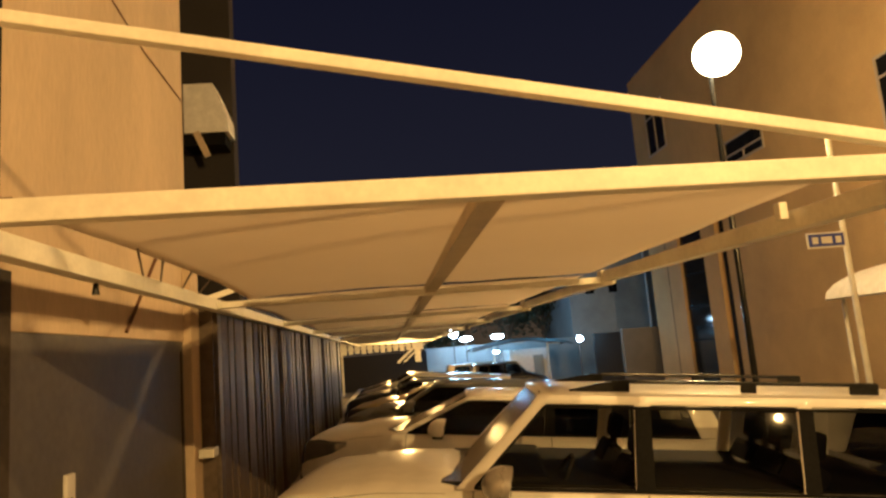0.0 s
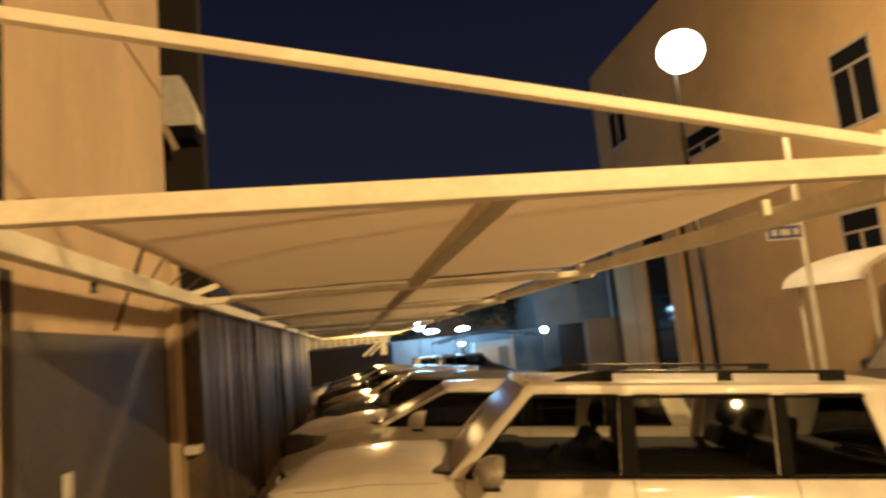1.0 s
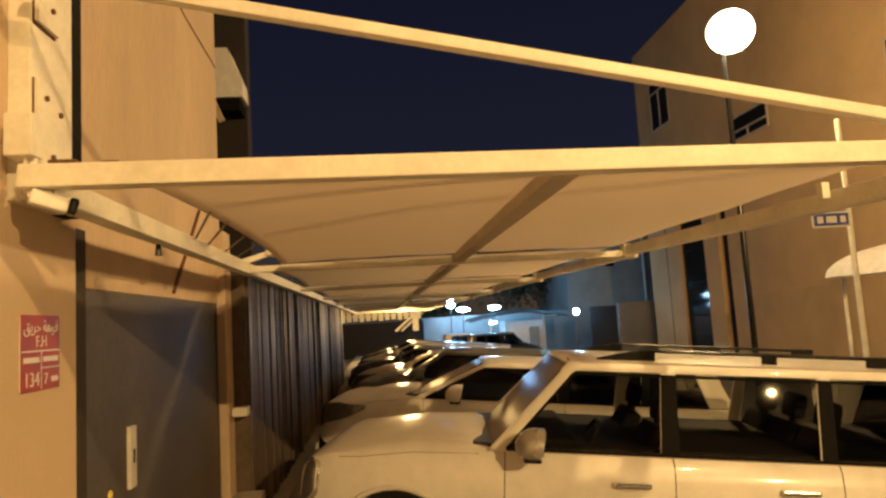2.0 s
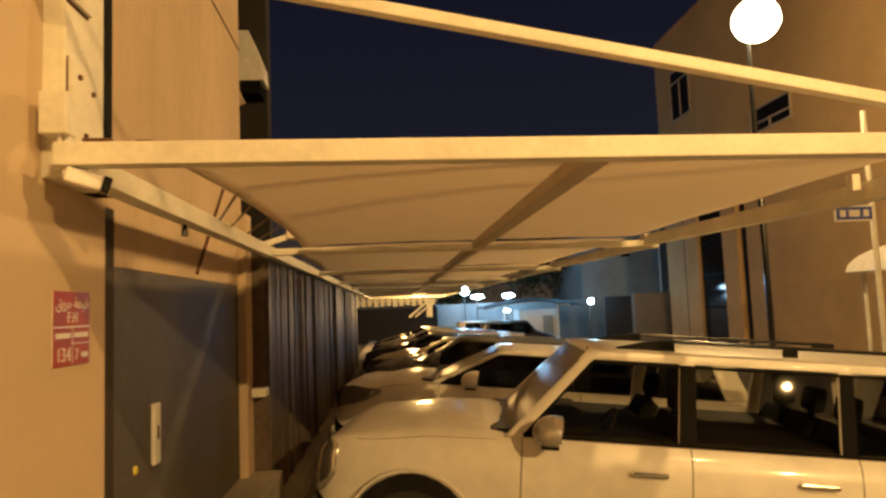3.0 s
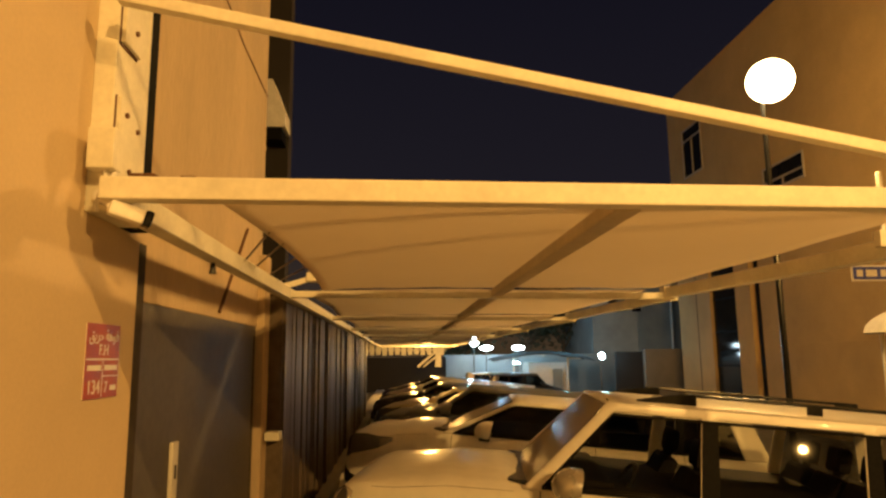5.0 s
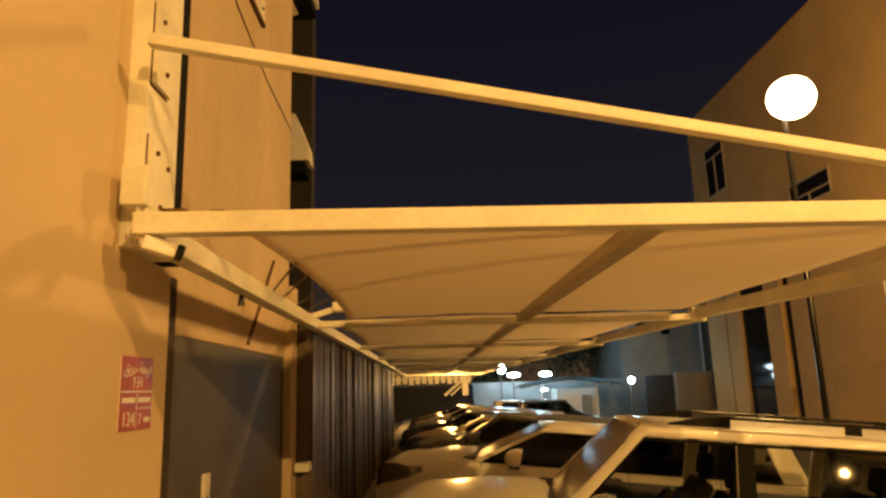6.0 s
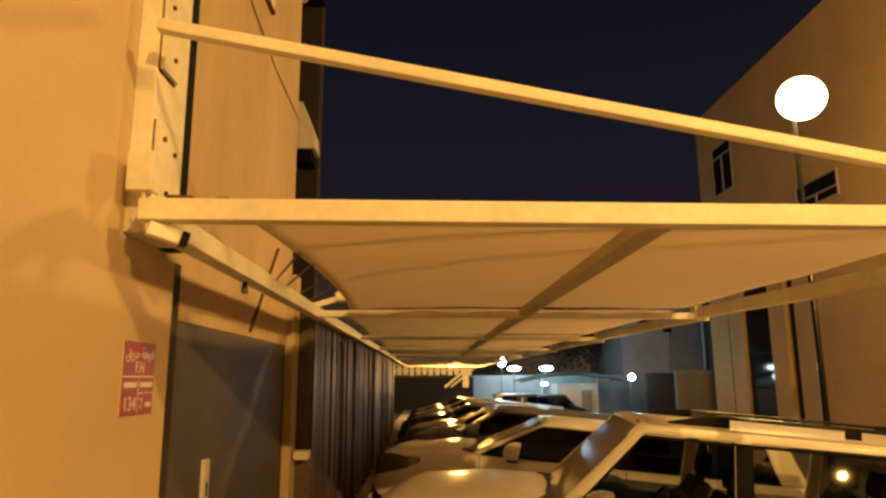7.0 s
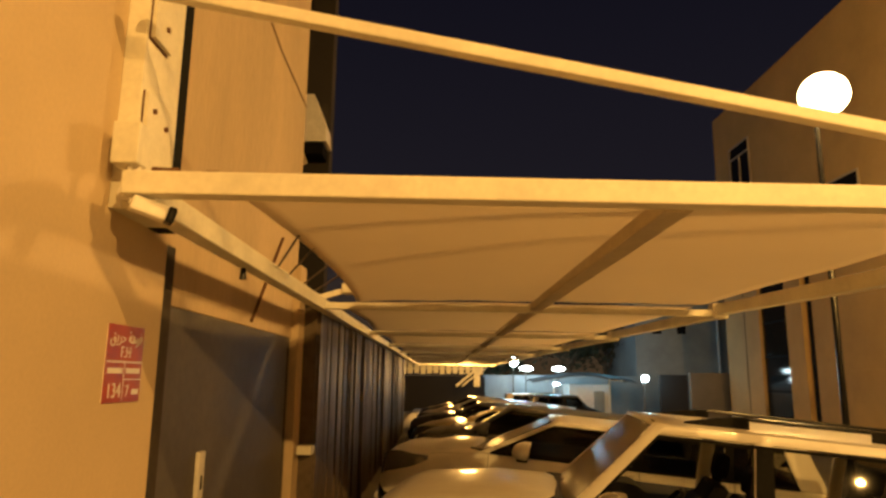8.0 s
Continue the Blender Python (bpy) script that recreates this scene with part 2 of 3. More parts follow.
# ---- left-hand walls ----
WX = -1.1
tagged(part("wall_west", box(B(), -1.6, WX, -18.5, 2.72, 0.0, 9.0, 0.012), M_WALL),
       "beige rendered end wall of the building beside the canopy", "wall", kind="structure")
wall_b = tagged(part("wall_gate", box(B(), -1.7, -1.16, 2.72, 5.62, 2.335, 9.0), M_WALL2),
                "beige streaked rendered wall above the grey gate", "wall", kind="structure")
# near-black colour stands in for the missing light on this wall
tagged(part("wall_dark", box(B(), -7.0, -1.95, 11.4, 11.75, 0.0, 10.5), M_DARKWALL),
       "dark side wall of the next building, its lack of light in the colour", "wall", kind="structure")

tagged(part("raised_pavement", box(B(), -1.7, -0.86, 2.6, 5.75, 0.1, 0.742, 0.02), M_PAVE),
       "raised concrete pavement at the foot of the gate", "pavement", kind="structure")

tagged(part("wall_yard", box(B(), -2.3, -1.95, 5.7, 11.39, 0.0, 3.1), M_WALL2),
       "beige rendered yard wall behind the slat fence", "wall", kind="structure")

# grey gate under the canopy
gate = thing("metal_gate", "grey painted sheet metal gate with a pale latch plate", "gate")
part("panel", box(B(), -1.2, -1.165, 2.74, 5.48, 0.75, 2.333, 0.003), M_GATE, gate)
part("latch_plate", box(B(), -1.174, -1.145, 3.45, 3.54, 1.31, 1.63, 0.006), M_WHITE, gate, "pale metal latch plate")
part("latch_slot", box(B(), -1.1445, -1.142, 3.485, 3.505, 1.44, 1.51), M_BLACK, gate)
part("reflector", ball(B(), (-1.163, 3.22, 1.34), 0.024, 10, (0.5, 1, 1)), M_YELLOW, gate, "small yellow reflector button")
for y in (2.8, 5.42):
    part("frame_seam", box(B(), -1.1655, -1.162, y - 0.012, y + 0.012, 0.78, 2.26), M_BLACK, gate)

post = thing("gate_post", "pale painted steel gate post with a bracket", "post")
part("shaft", box(B(), -1.2, -1.1, 5.5, 5.74, 0.2, 2.95, 0.01), M_WALL2, post)
part("bracket", box(B(), -1.08, -0.96, 5.54, 5.7, 1.39, 1.46, 0.006), M_STEEL, post)
part("arm", bar(B(), (-1.05, 5.6, 2.66), (-0.72, 5.75, 2.78), 0.05, 0.05, 0.005), M_STEEL, post)
part("clamp", box(B(), -0.78, -0.66, 5.66, 5.84, 2.74, 2.82, 0.008), M_STEEL, post)

# fence of upright metal slats
fence = thing("slat_fence", "dark brown upright metal slat fence on a steel frame", "fence")
slat_me = mesh_of("slat", box(B(), -0.03, 0.03, -0.1, 0.1, 0.0, 2.47, 0.014), M_SLAT)
for i in range(61):
    y = 5.95 + i * 0.24
    s = new("slat", slat_me)
    s.parent = fence
    s.matrix_basis = pose(-1.02 + random.uniform(-0.012, 0.012), y, 0.2, 0, 0, random.uniform(-7, 7))
part("end_sheet", box(B(), -1.2, -0.99, 5.745, 5.758, 0.2, 2.66), M_SLAT, fence)
part("backing_sheet", box(B(), -1.1, -1.075, 5.76, 20.6, 0.1, 2.66), M_SLAT, fence, "dark sheet behind the slats")
part("rail", box(B(), -1.06, -0.97, 5.76, 20.6, 2.62, 2.68, 0.008), M_SLAT, fence)
for k in range(4):
    part("fence_post", box(B(), -1.08, -0.96, 9.3 + k * 3.4, 9.42 + k * 3.4, 0.0, 2.57, 0.01), M_SLAT, fence)

# ---- canopy ----
CL, CR, CY0, BAY, NB = -0.92, 2.42, 2.0, 3.5, 10
ZB = 2.598
canopy = thing("parking_canopy", "white steel framed parking canopy with stretched beige fabric", "canopy")
part("fascia", box(B(), CL - 0.04, CR + 0.06, CY0 - 0.04, CY0 + 0.04, ZB, ZB + 0.078, 0.006), M_STEEL, canopy)
for k in range(1, NB):
    y = CY0 + BAY * k
    part("cross_beam", box(B(), CL, CR, y - 0.04, y + 0.04, ZB - 0.02, ZB + 0.035, 0.006), M_STEEL, canopy)
for k in range(NB - 1):
    y = CY0 + BAY * k
    part("left_beam", box(B(), CL - 0.045, CL + 0.045, y + 0.04, y + BAY - 0.04, ZB - 0.03, ZB + 0.06, 0.006), M_STEEL, canopy)
    drop = 0.062 if k == 0 else 0.02
    part("right_beam", bar(B(), (CR + 0.02, y + 0.04, ZB + 0.037 - drop), (CR, y + BAY - 0.04, ZB + 0.037), 0.09, 0.09, 0.006), M_STEEL, canopy)
    if k == 0:
        part("hanger", box(B(), CR - 0.09, CR - 0.05, y + 0.71, y + 0.76, ZB - 0.01, ZB + 0.07, 0.004), M_STEEL, canopy)
    part("mid_beam", box(B(), 0.83, 0.93, y + 0.04, y + BAY - 0.04, ZB - 0.005, ZB + 0.055, 0.006), M_SHADEDSTEEL, canopy)
    part("corner_plate", box(B(), CR - 0.06, CR + 0.06, y + BAY - 0.06, y + BAY + 0.06, ZB - 0.035, ZB + 0.09, 0.004), M_STEEL, canopy)
# fabric sheets, laced between the beams and sagging a little
for k in range(NB - 1):
    y0, y1 = CY0 + BAY * k + 0.045, CY0 + BAY * (k + 1) - 0.09
    bm = B()
    nx, ny = 34, 22
    grid = []
    for j in range(ny + 1):
        v = j / ny
        row = []
        for i in range(nx + 1):
            u = i / nx
            gap = 0.31 if k == 0 else 0.12
            x = CL + gap + (CR - CL - 0.19 - gap) * u
            y = y0 + (y1 - y0) * v
            # free edges curve inwards between the lacing points
            y -= 0.06 * v ** 8 * abs(math.sin(u * math.pi * 4.5)) ** 1.5
            x += 0.07 * (1 - u) ** 8 * math.sin(v * math.pi)
            z = ZB + 0.066 + 0.045 * math.sin(u * math.pi) * math.sin(v * math.pi) * (0.6 + 0.3 * math.sin(k * 2.1))
            z -= 0.03 * (1 - u) ** 6
            z += 0.008 * noise.noise(Vector((x * 1.3, y * 1.3, k)))
            row.append(bm.verts.new((x, y, z)))
        grid.append(row)
    for j in range(ny):
        for i in range(nx):
            bm.faces.new((grid[j][i], grid[j][i + 1], grid[j + 1][i + 1], grid[j + 1][i]))
    ob = part("fabric_sheet", bm, M_CLOTH, canopy, smooth=60)
    sol = ob.modifiers.new("thick", "SOLIDIFY")
    sol.thickness = 0.004

part("lug", box(B(), CL + 0.05, CL + 0.14, CY0 - 0.03, CY0 + 0.02, ZB + 0.079, ZB + 0.092, 0.004), M_RUST, canopy, "rusty lug on the front beam")
part("lug", box(B(), CL + 0.22, CL + 0.27, CY0 - 0.02, CY0 + 0.02, ZB + 0.079, ZB + 0.087, 0.003), M_RUST, canopy, "rusty lug on the front beam")
# ropes that lace the first sheet to the wall-side beam, and a hook below it
for y in (2.75, 3.05, 3.5, 3.9):
    part("lacing_rope", rod(B(), (CL + 0.34 + 0.06 * math.sin((y - CY0) / BAY * math.pi), y, ZB + 0.038), (CL + 0.02, y + 1.1, ZB + 0.062), 0.006, seg=6), M_SLAT, canopy)
part("hook", rod(B(), (CL - 0.02, 3.3, ZB - 0.03), (CL - 0.02, 3.3, ZB - 0.09), 0.012, 0.02, 8), M_BLACK, canopy)

# the whole frame falls a little away from the wall
canopy.matrix_basis = Matrix.Translation((CL, 0, ZB)) @ pose(0, 0, 0, 0, 0.55, 0) @ Matrix.Translation((-CL, 0, -ZB))

# stay bar from the wall plate to the canopy's outer corner
stay = thing("stay_bar", "white steel stay bar holding up the canopy edge", "stay bar")
part("tube", bar(B(), (-0.95, 2.0, 3.347), (CR, 2.0, 2.69), 0.05, 0.046, 0.006), M_STEEL, stay)
part("end_plate", box(B(), CR - 0.05, CR + 0.05, 1.985, 2.015, 2.6, 2.75, 0.003), M_STEEL, stay)

# steel column bolted to the wall above the canopy
col = thing("wall_column", "white painted steel column bolted to the wall", "column")
part("shaft", box(B(), -1.1, -1.02, 2.17, 2.5, 2.6, 7.0, 0.006), M_STEEL, col)
# proud black strip in place of the gap's shade beside the column
part("edge_strip", box(B(), -1.14, -1.03, 2.502, 2.61, 2.6, 7.0), M_TRIM, col, "black strip standing in for the shaded gap at the column edge")
for y0, y1, z0, z1 in ((2.19, 2.4, 2.7, 3.05), (2.19, 2.4, 3.27, 3.62), (2.19, 2.4, 4.0, 4.35)):
    pl = part("bolt_plate", slab(B(), [(-1.0, y0, z1), (-1.0, y0, z0), (-1.0, y1 - 0.05, z0), (-1.0, y1, z0 + 0.2), (-1.0, y1, z1)], -0.016), M_STEEL, col)
    # slightly larger brown sheet, its colour standing in for the gap's shade
    part("plate_gap", box(B(), -1.0215, -1.0165, y0 - 0.008, y1 - 0.05, z0 - 0.012, z1 + 0.004), M_RUST, pl, "brown sheet drawing the shaded gap behind the plate")
    for yy, zz in ((y0 + 0.05, z1 - 0.06), (y1 - 0.05, z1 - 0.09), (y0 + 0.1, z0 + 0.08)):
        part("bolt", rod(B(), (-1.0, yy, zz), (-0.99, yy, zz), 0.011, seg=6), M_RUST, pl)

jbox = thing("junction_box", "pale plastic junction box with hanging wires", "junction box")
part("body", box(B(), -1.05, -0.955, 2.05, 2.13, 2.73, 2.88, 0.006), M_STEEL, jbox)
for k in range(3):
    bm = B()
    f = lambda u: (-1.0 + 0.02 * k + 0.015 * math.sin(u * 5 + k * 2), 2.09 + 0.015 * k - 0.03 * math.sin(u * 3), 2.73 - 0.15 * u)
    for i in range(10):
        rod(bm, f(i / 10), f((i + 1) / 10), 0.007, seg=6)
    part("wire", bm, M_WHITE, jbox)

cctv = thing("security_camera", "white bullet security camera on a wall bracket", "camera")
part("body", bar(B(), (-0.93, 1.982, 2.574), (-0.835, 2.04, 2.545), 0.05, 0.052, 0.01), M_WHITE, cctv)
part("lens_hood", bar(B(), (-0.836, 2.0395, 2.5455), (-0.812, 2.054, 2.538), 0.056, 0.058, 0.01), M_BLACK, cctv)
part("bracket", rod(B(), (-1.03, 2.19, 2.65), (-0.925, 1.99, 2.577), 0.014), M_WHITE, cctv)
part("mount", rod(B(), (-1.03, 2.14, 2.65), (-1.03, 2.17, 2.65), 0.028), M_WHITE, cctv)

# red hydrant sign on the wall
sign = thing("hydrant_sign", "red enamel fire hydrant sign with white lettering on the wall", "sign")
part("backing", box(B(), WX, WX + 0.004, 2.262, 2.548, 1.922, 2.198), M_WHITE, sign)
part("plate", box(B(), WX + 0.004, WX + 0.006, 2.26, 2.55, 1.92, 2.2), M_RED, sign)
xs = WX + 0.0065
part("divider", box(B(), xs, xs + 0.001, 2.262, 2.548, 2.063, 2.069), M_WHITE, sign)
part("divider", box(B(), xs, xs + 0.001, 2.403, 2.407, 1.925, 2.063), M_WHITE, sign)
part("divider", box(B(), xs, xs + 0.001, 2.407, 2.548, 2.0, 2.004), M_WHITE, sign)
RS = Matrix(((0, 0, 1, 0), (1, 0, 0, 0), (0, 1, 0, 0), (0, 0, 0, 1)))


def on_sign(y, z):
    return Matrix.Translation((xs + 0.001, y, z)) @ RS


words("letters", "\ufed6\ufef3\ufeae\ufea3 \ufe94\ufeeb\ufeee\ufed3", 0.06, M_WHITE, sign, on_sign(2.405, 2.155))
words("letters", "F.H", 0.06, M_WHITE, sign, on_sign(2.405, 2.1))
words("letters", "134", 0.075, M_WHITE, sign, on_sign(2.335, 1.96))
words("letters", "7", 0.06, M_WHITE, sign, on_sign(2.44, 1.958))
for y0, y1, z in ((2.275, 2.39, 2.035), (2.42, 2.535, 2.035), (2.48, 2.535, 1.957)):
    part("line_of_script", box(B(), xs, xs + 0.001, y0, y1, z - 0.011, z + 0.009), M_WHITE, sign)

# flat brown strip paints the shade of the gap between the walls
tagged(part("dark_strip", box(B(), -1.162, -1.154, 2.721, 2.94, 0.75, 2.6), M_GAP),
       "flat dark strip painting the shaded gap between the two walls", "trim", kind="structure")

# a cable on the wall, then a thicker rod drawn for a rope's shadow
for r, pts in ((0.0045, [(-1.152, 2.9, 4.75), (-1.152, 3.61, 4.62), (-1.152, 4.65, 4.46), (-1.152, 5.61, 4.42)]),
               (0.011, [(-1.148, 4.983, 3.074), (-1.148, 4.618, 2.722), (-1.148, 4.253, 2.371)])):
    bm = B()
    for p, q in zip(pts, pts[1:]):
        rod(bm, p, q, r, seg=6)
    tagged(part("wall_line", bm, M_RUST), "thin brown line on the wall, cable and drawn rope shadow", "cable")

# steel plate high on the wall
wp = thing("wall_plate", "pale steel plate bolted high on the wall", "plate")
part("sheet", box(B(), -1.16, -1.135, 3.75, 4.46, 4.84, 5.6, 0.004), M_STEEL, wp)
# brown strip paints the shaded gap line under the plate
part("gap_line", box(B(), -1.158, -1.128, 3.75, 4.46, 4.815, 4.838), M_RUST, wp, "brown strip drawing the dark gap line below")
for yy, zz in ((4.38, 4.93), (4.38, 5.06), (4.38, 5.2), (4.2, 4.93)):
    part("bolt", rod(B(), (-1.135, yy, zz), (-1.124, yy, zz), 0.013, seg=6), M_RUST, wp)


def ac_unit(x, y, z):
    a = thing("air_conditioner", "white air conditioner unit with a sloping hood on brackets", "air conditioner", "air conditioners")
    part("casing", loft(B(), [[(xx, -0.22, 0), (xx, 0.3, 0), (xx, 0.3, zt), (xx, -0.22, zt)] for xx, zt in ((-0.5, 0.86), (-0.02, 0.86), (0.2, 0.3), (0.22, 0.0))]), M_WHITE, a, smooth=20)
    # black block added in place of the shade under the casing
    part("under_shade", box(B(), -0.5, 0.16, -0.2, 0.28, -0.22, -0.01), M_TRIM, a, "black block drawing the shade below the unit")
    part("bracket", bar(B(), (-0.3, -0.24, 0.0), (-0.12, -0.24, -0.42), 0.06, 0.1), M_WALL2, a, "pale sloping bracket")
    a.matrix_basis = pose(x, y, z)
    return a


ac_unit(-2.14, 11.1, 6.0)
ac_unit(-2.05, 11.1, 9.2)

# ---- cars ----
TILT = 5.2


def car(label, paint, L, W, belt, roof, xs_, glass, rails=False, seats=False, group="parked cars", nose_drop=0.12, blunt=0.0, axle=0.88, mirror=0.3):
    """A parked car with its nose at x = 0 and its near side at y = 0, W wide. xs_: hood end, windscreen top, B, C, D posts, roof end."""
    hood, wtop, xb, xc, xd, rend = xs_
    c = thing("car", label, "car", group)
    h = W / 2
    nose = belt - nose_drop

    def ring(x, zt, zb, w, crown):
        half = [(w * 0.86, zb), (w * 0.975, zb + 0.08), (w * 0.995, zb + 0.28), (w, zt - 0.3), (w * 0.985, zt - 0.16), (w * 0.955, zt - 0.06), (w * 0.9, zt - 0.005),
                (w * 0.75, zt + crown * 0.5), (w * 0.45, zt + crown), (0, zt + crown * 1.25)]
        return [(x, h - a, z) for a, z in half] + [(x, h + a, z) for a, z in reversed(half[:-1])]
    st = [(0.0, nose - 0.42 + blunt * 0.2, 0.42, h * 0.66, 0.0), (0.03, nose - 0.32 + blunt * 0.2, 0.32, h * 0.78, 0.0), (0.1, nose - 0.22 + blunt * 0.15, 0.27, h * 0.86, 0.015), (0.24, nose - 0.12 + blunt * 0.08, 0.24, h * 0.92, 0.03),
          (0.45, nose - 0.04, 0.24, h * 0.965, 0.04), (hood * 0.62, nose + 0.01, 0.24, h * 0.985, 0.05), (hood - 0.1, belt - 0.01, 0.24, h, 0.045), (hood + 0.05, belt - 0.01, 0.24, h, 0.0),
          (hood + 0.3, belt, 0.24, h, 0.0), (xb, belt, 0.24, h, 0.0), (xc, belt + 0.005, 0.24, h, 0.0), (xd, belt + 0.01, 0.26, h * 0.99, 0.0),
          (L - 0.16, belt, 0.3, h * 0.96, 0.0), (L - 0.04, belt - 0.1, 0.36, h * 0.92, 0.0), (L, belt - 0.3, 0.42, h * 0.88, 0.0)]
    part("body", loft(B(), [ring(*s) for s in st]), paint, c, smooth=38)

    def skin(x, j, s, out):
        """A point on the body's side s at length x, profile step j (0 sill, 6 shoulder, 9 middle), set out a little."""
        k = max(i for i in range(len(st) - 1) if st[i][0] <= x or i == 0)
        u = (x - st[k][0]) / (st[k + 1][0] - st[k][0])
        i, v = min(int(j), 8), j - min(int(j), 8)
        p = []
        for q in (st[k], st[k + 1]):
            r = ring(*q)
            p.append(Vector(r[i]).lerp(Vector(r[i + 1]), v))
        a = p[0].lerp(p[1], u)
        t = max(0.0, min(1.0, (j - 3) / 5)) * math.pi / 2
        f = max(0.0, 1 - x / 0.25)
        return (a.x - out * f, h + s * (h - a.y + out * math.cos(t) * (1 - 0.5 * f)), a.z + out * math.sin(t))

    def patch(name, spans, s, out, material, label=""):
        """A thin lens or panel that follows the body: spans of (x, lowest step, highest step)."""
        bm = B()
        g = [[bm.verts.new(skin(x, a + (b - a) * k / 6, s, out)) for k in range(7)] for x, a, b in spans]
        for r0, r1 in zip(g, g[1:]):
            for k in range(6):
                f = (r0[k], r1[k], r1[k + 1], r0[k + 1])
                bm.faces.new(f if s < 0 else f[::-1])
        ob = part(name, bm, material, c, label, smooth=50)
        sol = ob.modifiers.new("thick", "SOLIDIFY")
        sol.thickness = 0.008

    def line(name, pts, r, material):
        pts = [Vector(p) for p in pts]
        rings = []
        for i, p in enumerate(pts):
            d = (pts[min(i + 1, len(pts) - 1)] - pts[max(i - 1, 0)]).normalized()
            e = d.orthogonal().normalized() if i == 0 else (e - d * e.dot(d)).normalized()
            f = d.cross(e)
            rings.append([tuple(p + e * r * math.cos(k / 6 * math.tau) + f * r * math.sin(k / 6 * math.tau)) for k in range(6)])
        part(name, loft(B(), rings), material, c, smooth=60)

    # cabin shell: side walls with window openings, and the roof
    bw, rw, zr = h * 0.915, h * 0.755, roof - 0.07
    cols = [(hood + 0.0, wtop - 0.02), (hood + 0.11, wtop + 0.075), (xb - 0.06, xb - 0.03), (xb + 0.06, xb + 0.07), (xc - 0.05, xc - 0.01), (xc + 0.05, xc + 0.08),
            (xd, xd - 0.14), (L - 0.14, rend)]
    lev = [0.0, 0.045, 0.92, 1.0]

    def side(i, v, s, out=0.0):
        a, b = cols[i]
        w = bw + (rw - bw) * v + 0.035 * math.sin(v * math.pi) + out
        return (a + (b - a) * v, h + s * w, belt - 0.015 + (zr - belt + 0.015) * v)
    bm = B()
    for s in (-1, 1):
        g = [[bm.verts.new(side(i, v, s)) for v in lev] for i in range(8)]
        for i in range(7):
            for k in range(3):
                if k == 1 and i in (1, 3, 5):
                    continue
                f = (g[i][k], g[i + 1][k], g[i + 1][k + 1], g[i][k + 1])
                bm.faces.new(f if s < 0 else f[::-1])
    us = [-1, -0.94, -0.84, -0.6, -0.3, 0, 0.3, 0.6, 0.84, 0.94, 1]
    rows = []
    for i in range(8):
        x = cols[i][1]
        rise = (0.025, 0.035, 0.042, 0.045, 0.045, 0.042, 0.038, 0.025)[i]
        bow = -0.05 if i == 0 else (0.04 if i == 7 else 0)
        rows.append([bm.verts.new((x + bow * (1 - u * u), h + u * rw, zr + rise * (1 - abs(u) ** 3.2))) for u in us])
    for i in range(7):
        for j in range(len(us) - 1):
            bm.faces.new((rows[i][j], rows[i + 1][j], rows[i + 1][j + 1], rows[i][j + 1]))
    bmesh.ops.remove_doubles(bm, verts=bm.verts[:], dist=0.003)
    shell = part("cabin_shell", bm, paint, c, smooth=42)
    sol = shell.modifiers.new("thick", "SOLIDIFY")
    sol.thickness, sol.offset = 0.022, 0

    def pane(name, i, j, s, v0, v1, out, gm, t=0.004):
        pts = [side(i, v0, s, out), side(j, v0, s, out), side(j, v1, s, out), side(i, v1, s, out)]
        ob = part(name, slab(B(), pts if s < 0 else pts[::-1], -t), gm, c)
        return ob
    for s in (-1, 1):
        for nm, i, j, gm in (("front_window", 1, 2, glass), ("rear_window", 3, 4, glass), ("quarter_window", 5, 6, M_GLASSDARK if seats else glass)):
            pane(nm, i, j, s, 0.03, 0.9, -0.012, gm).visible_shadow = False
        pane("b_post", 2, 3, s, 0.04, 0.89, 0.018, M_TRIM, 0.004)
        pane("c_post", 4, 5, s, 0.04, 0.89, 0.018, M_TRIM, 0.004)
        for v, wd in ((0.03, 0.022), (0.89, 0.02)):
            part("window_trim", bar(B(), side(1, v, s, 0.014), side(6, v, s, 0.014), 0.012, wd, 0.003), M_TRIM, c)
        part("window_trim", bar(B(), side(1, 0.04, s, 0.014), side(1, 0.89, s, 0.014), 0.02, 0.014, 0.003), M_TRIM, c)
        for xx in (hood + 0.12, xb + 0.02, xc + 0.06):
            line("door_seam", [skin(xx, q, s, 0.0) for q in (1, 2, 3, 4, 5, 5.8)], 0.0035, M_TRIM)
        line("hood_seam", [skin(x, 5.6, s, 0.0) for x in (0.3, 0.45, hood * 0.5, hood * 0.62, hood * 0.8, hood - 0.06)], 0.0018, M_TRIM)
        if rails:
            patch("headlamp", [(0.004, 2.6, 6.2), (0.03, 2.6, 6.2), (0.1, 2.8, 5.9), (0.17, 3.4, 5.2)], s, 0.012, M_CHROME, "bright chrome edged headlamp")
        else:
            patch("headlamp", [(0.03, 3.6, 6.2), (0.1, 3.6, 6.0), (0.24, 3.7, 5.8), (0.4, 4.1, 5.5), (0.56, 4.7, 5.2)], s, 0.008, M_LAMPLENS, "clear glass headlamp")
        patch("bumper_inset", [(0.02, 1.3, 2.2), (0.1, 1.3, 2.15), (0.24, 1.35, 2.05), (0.4, 1.5, 1.85)], s, 0.006, M_TRIM)
        for xx in (xb - 0.26, xc - 0.22):
            ym = h + s * (h + 0.012)
            hd = part("door_handle", box(B(), xx - 0.12, xx + 0.12, ym - 0.02, ym + 0.02, belt - 0.2, belt - 0.165, 0.012), M_CHROME, c, "chrome handle")
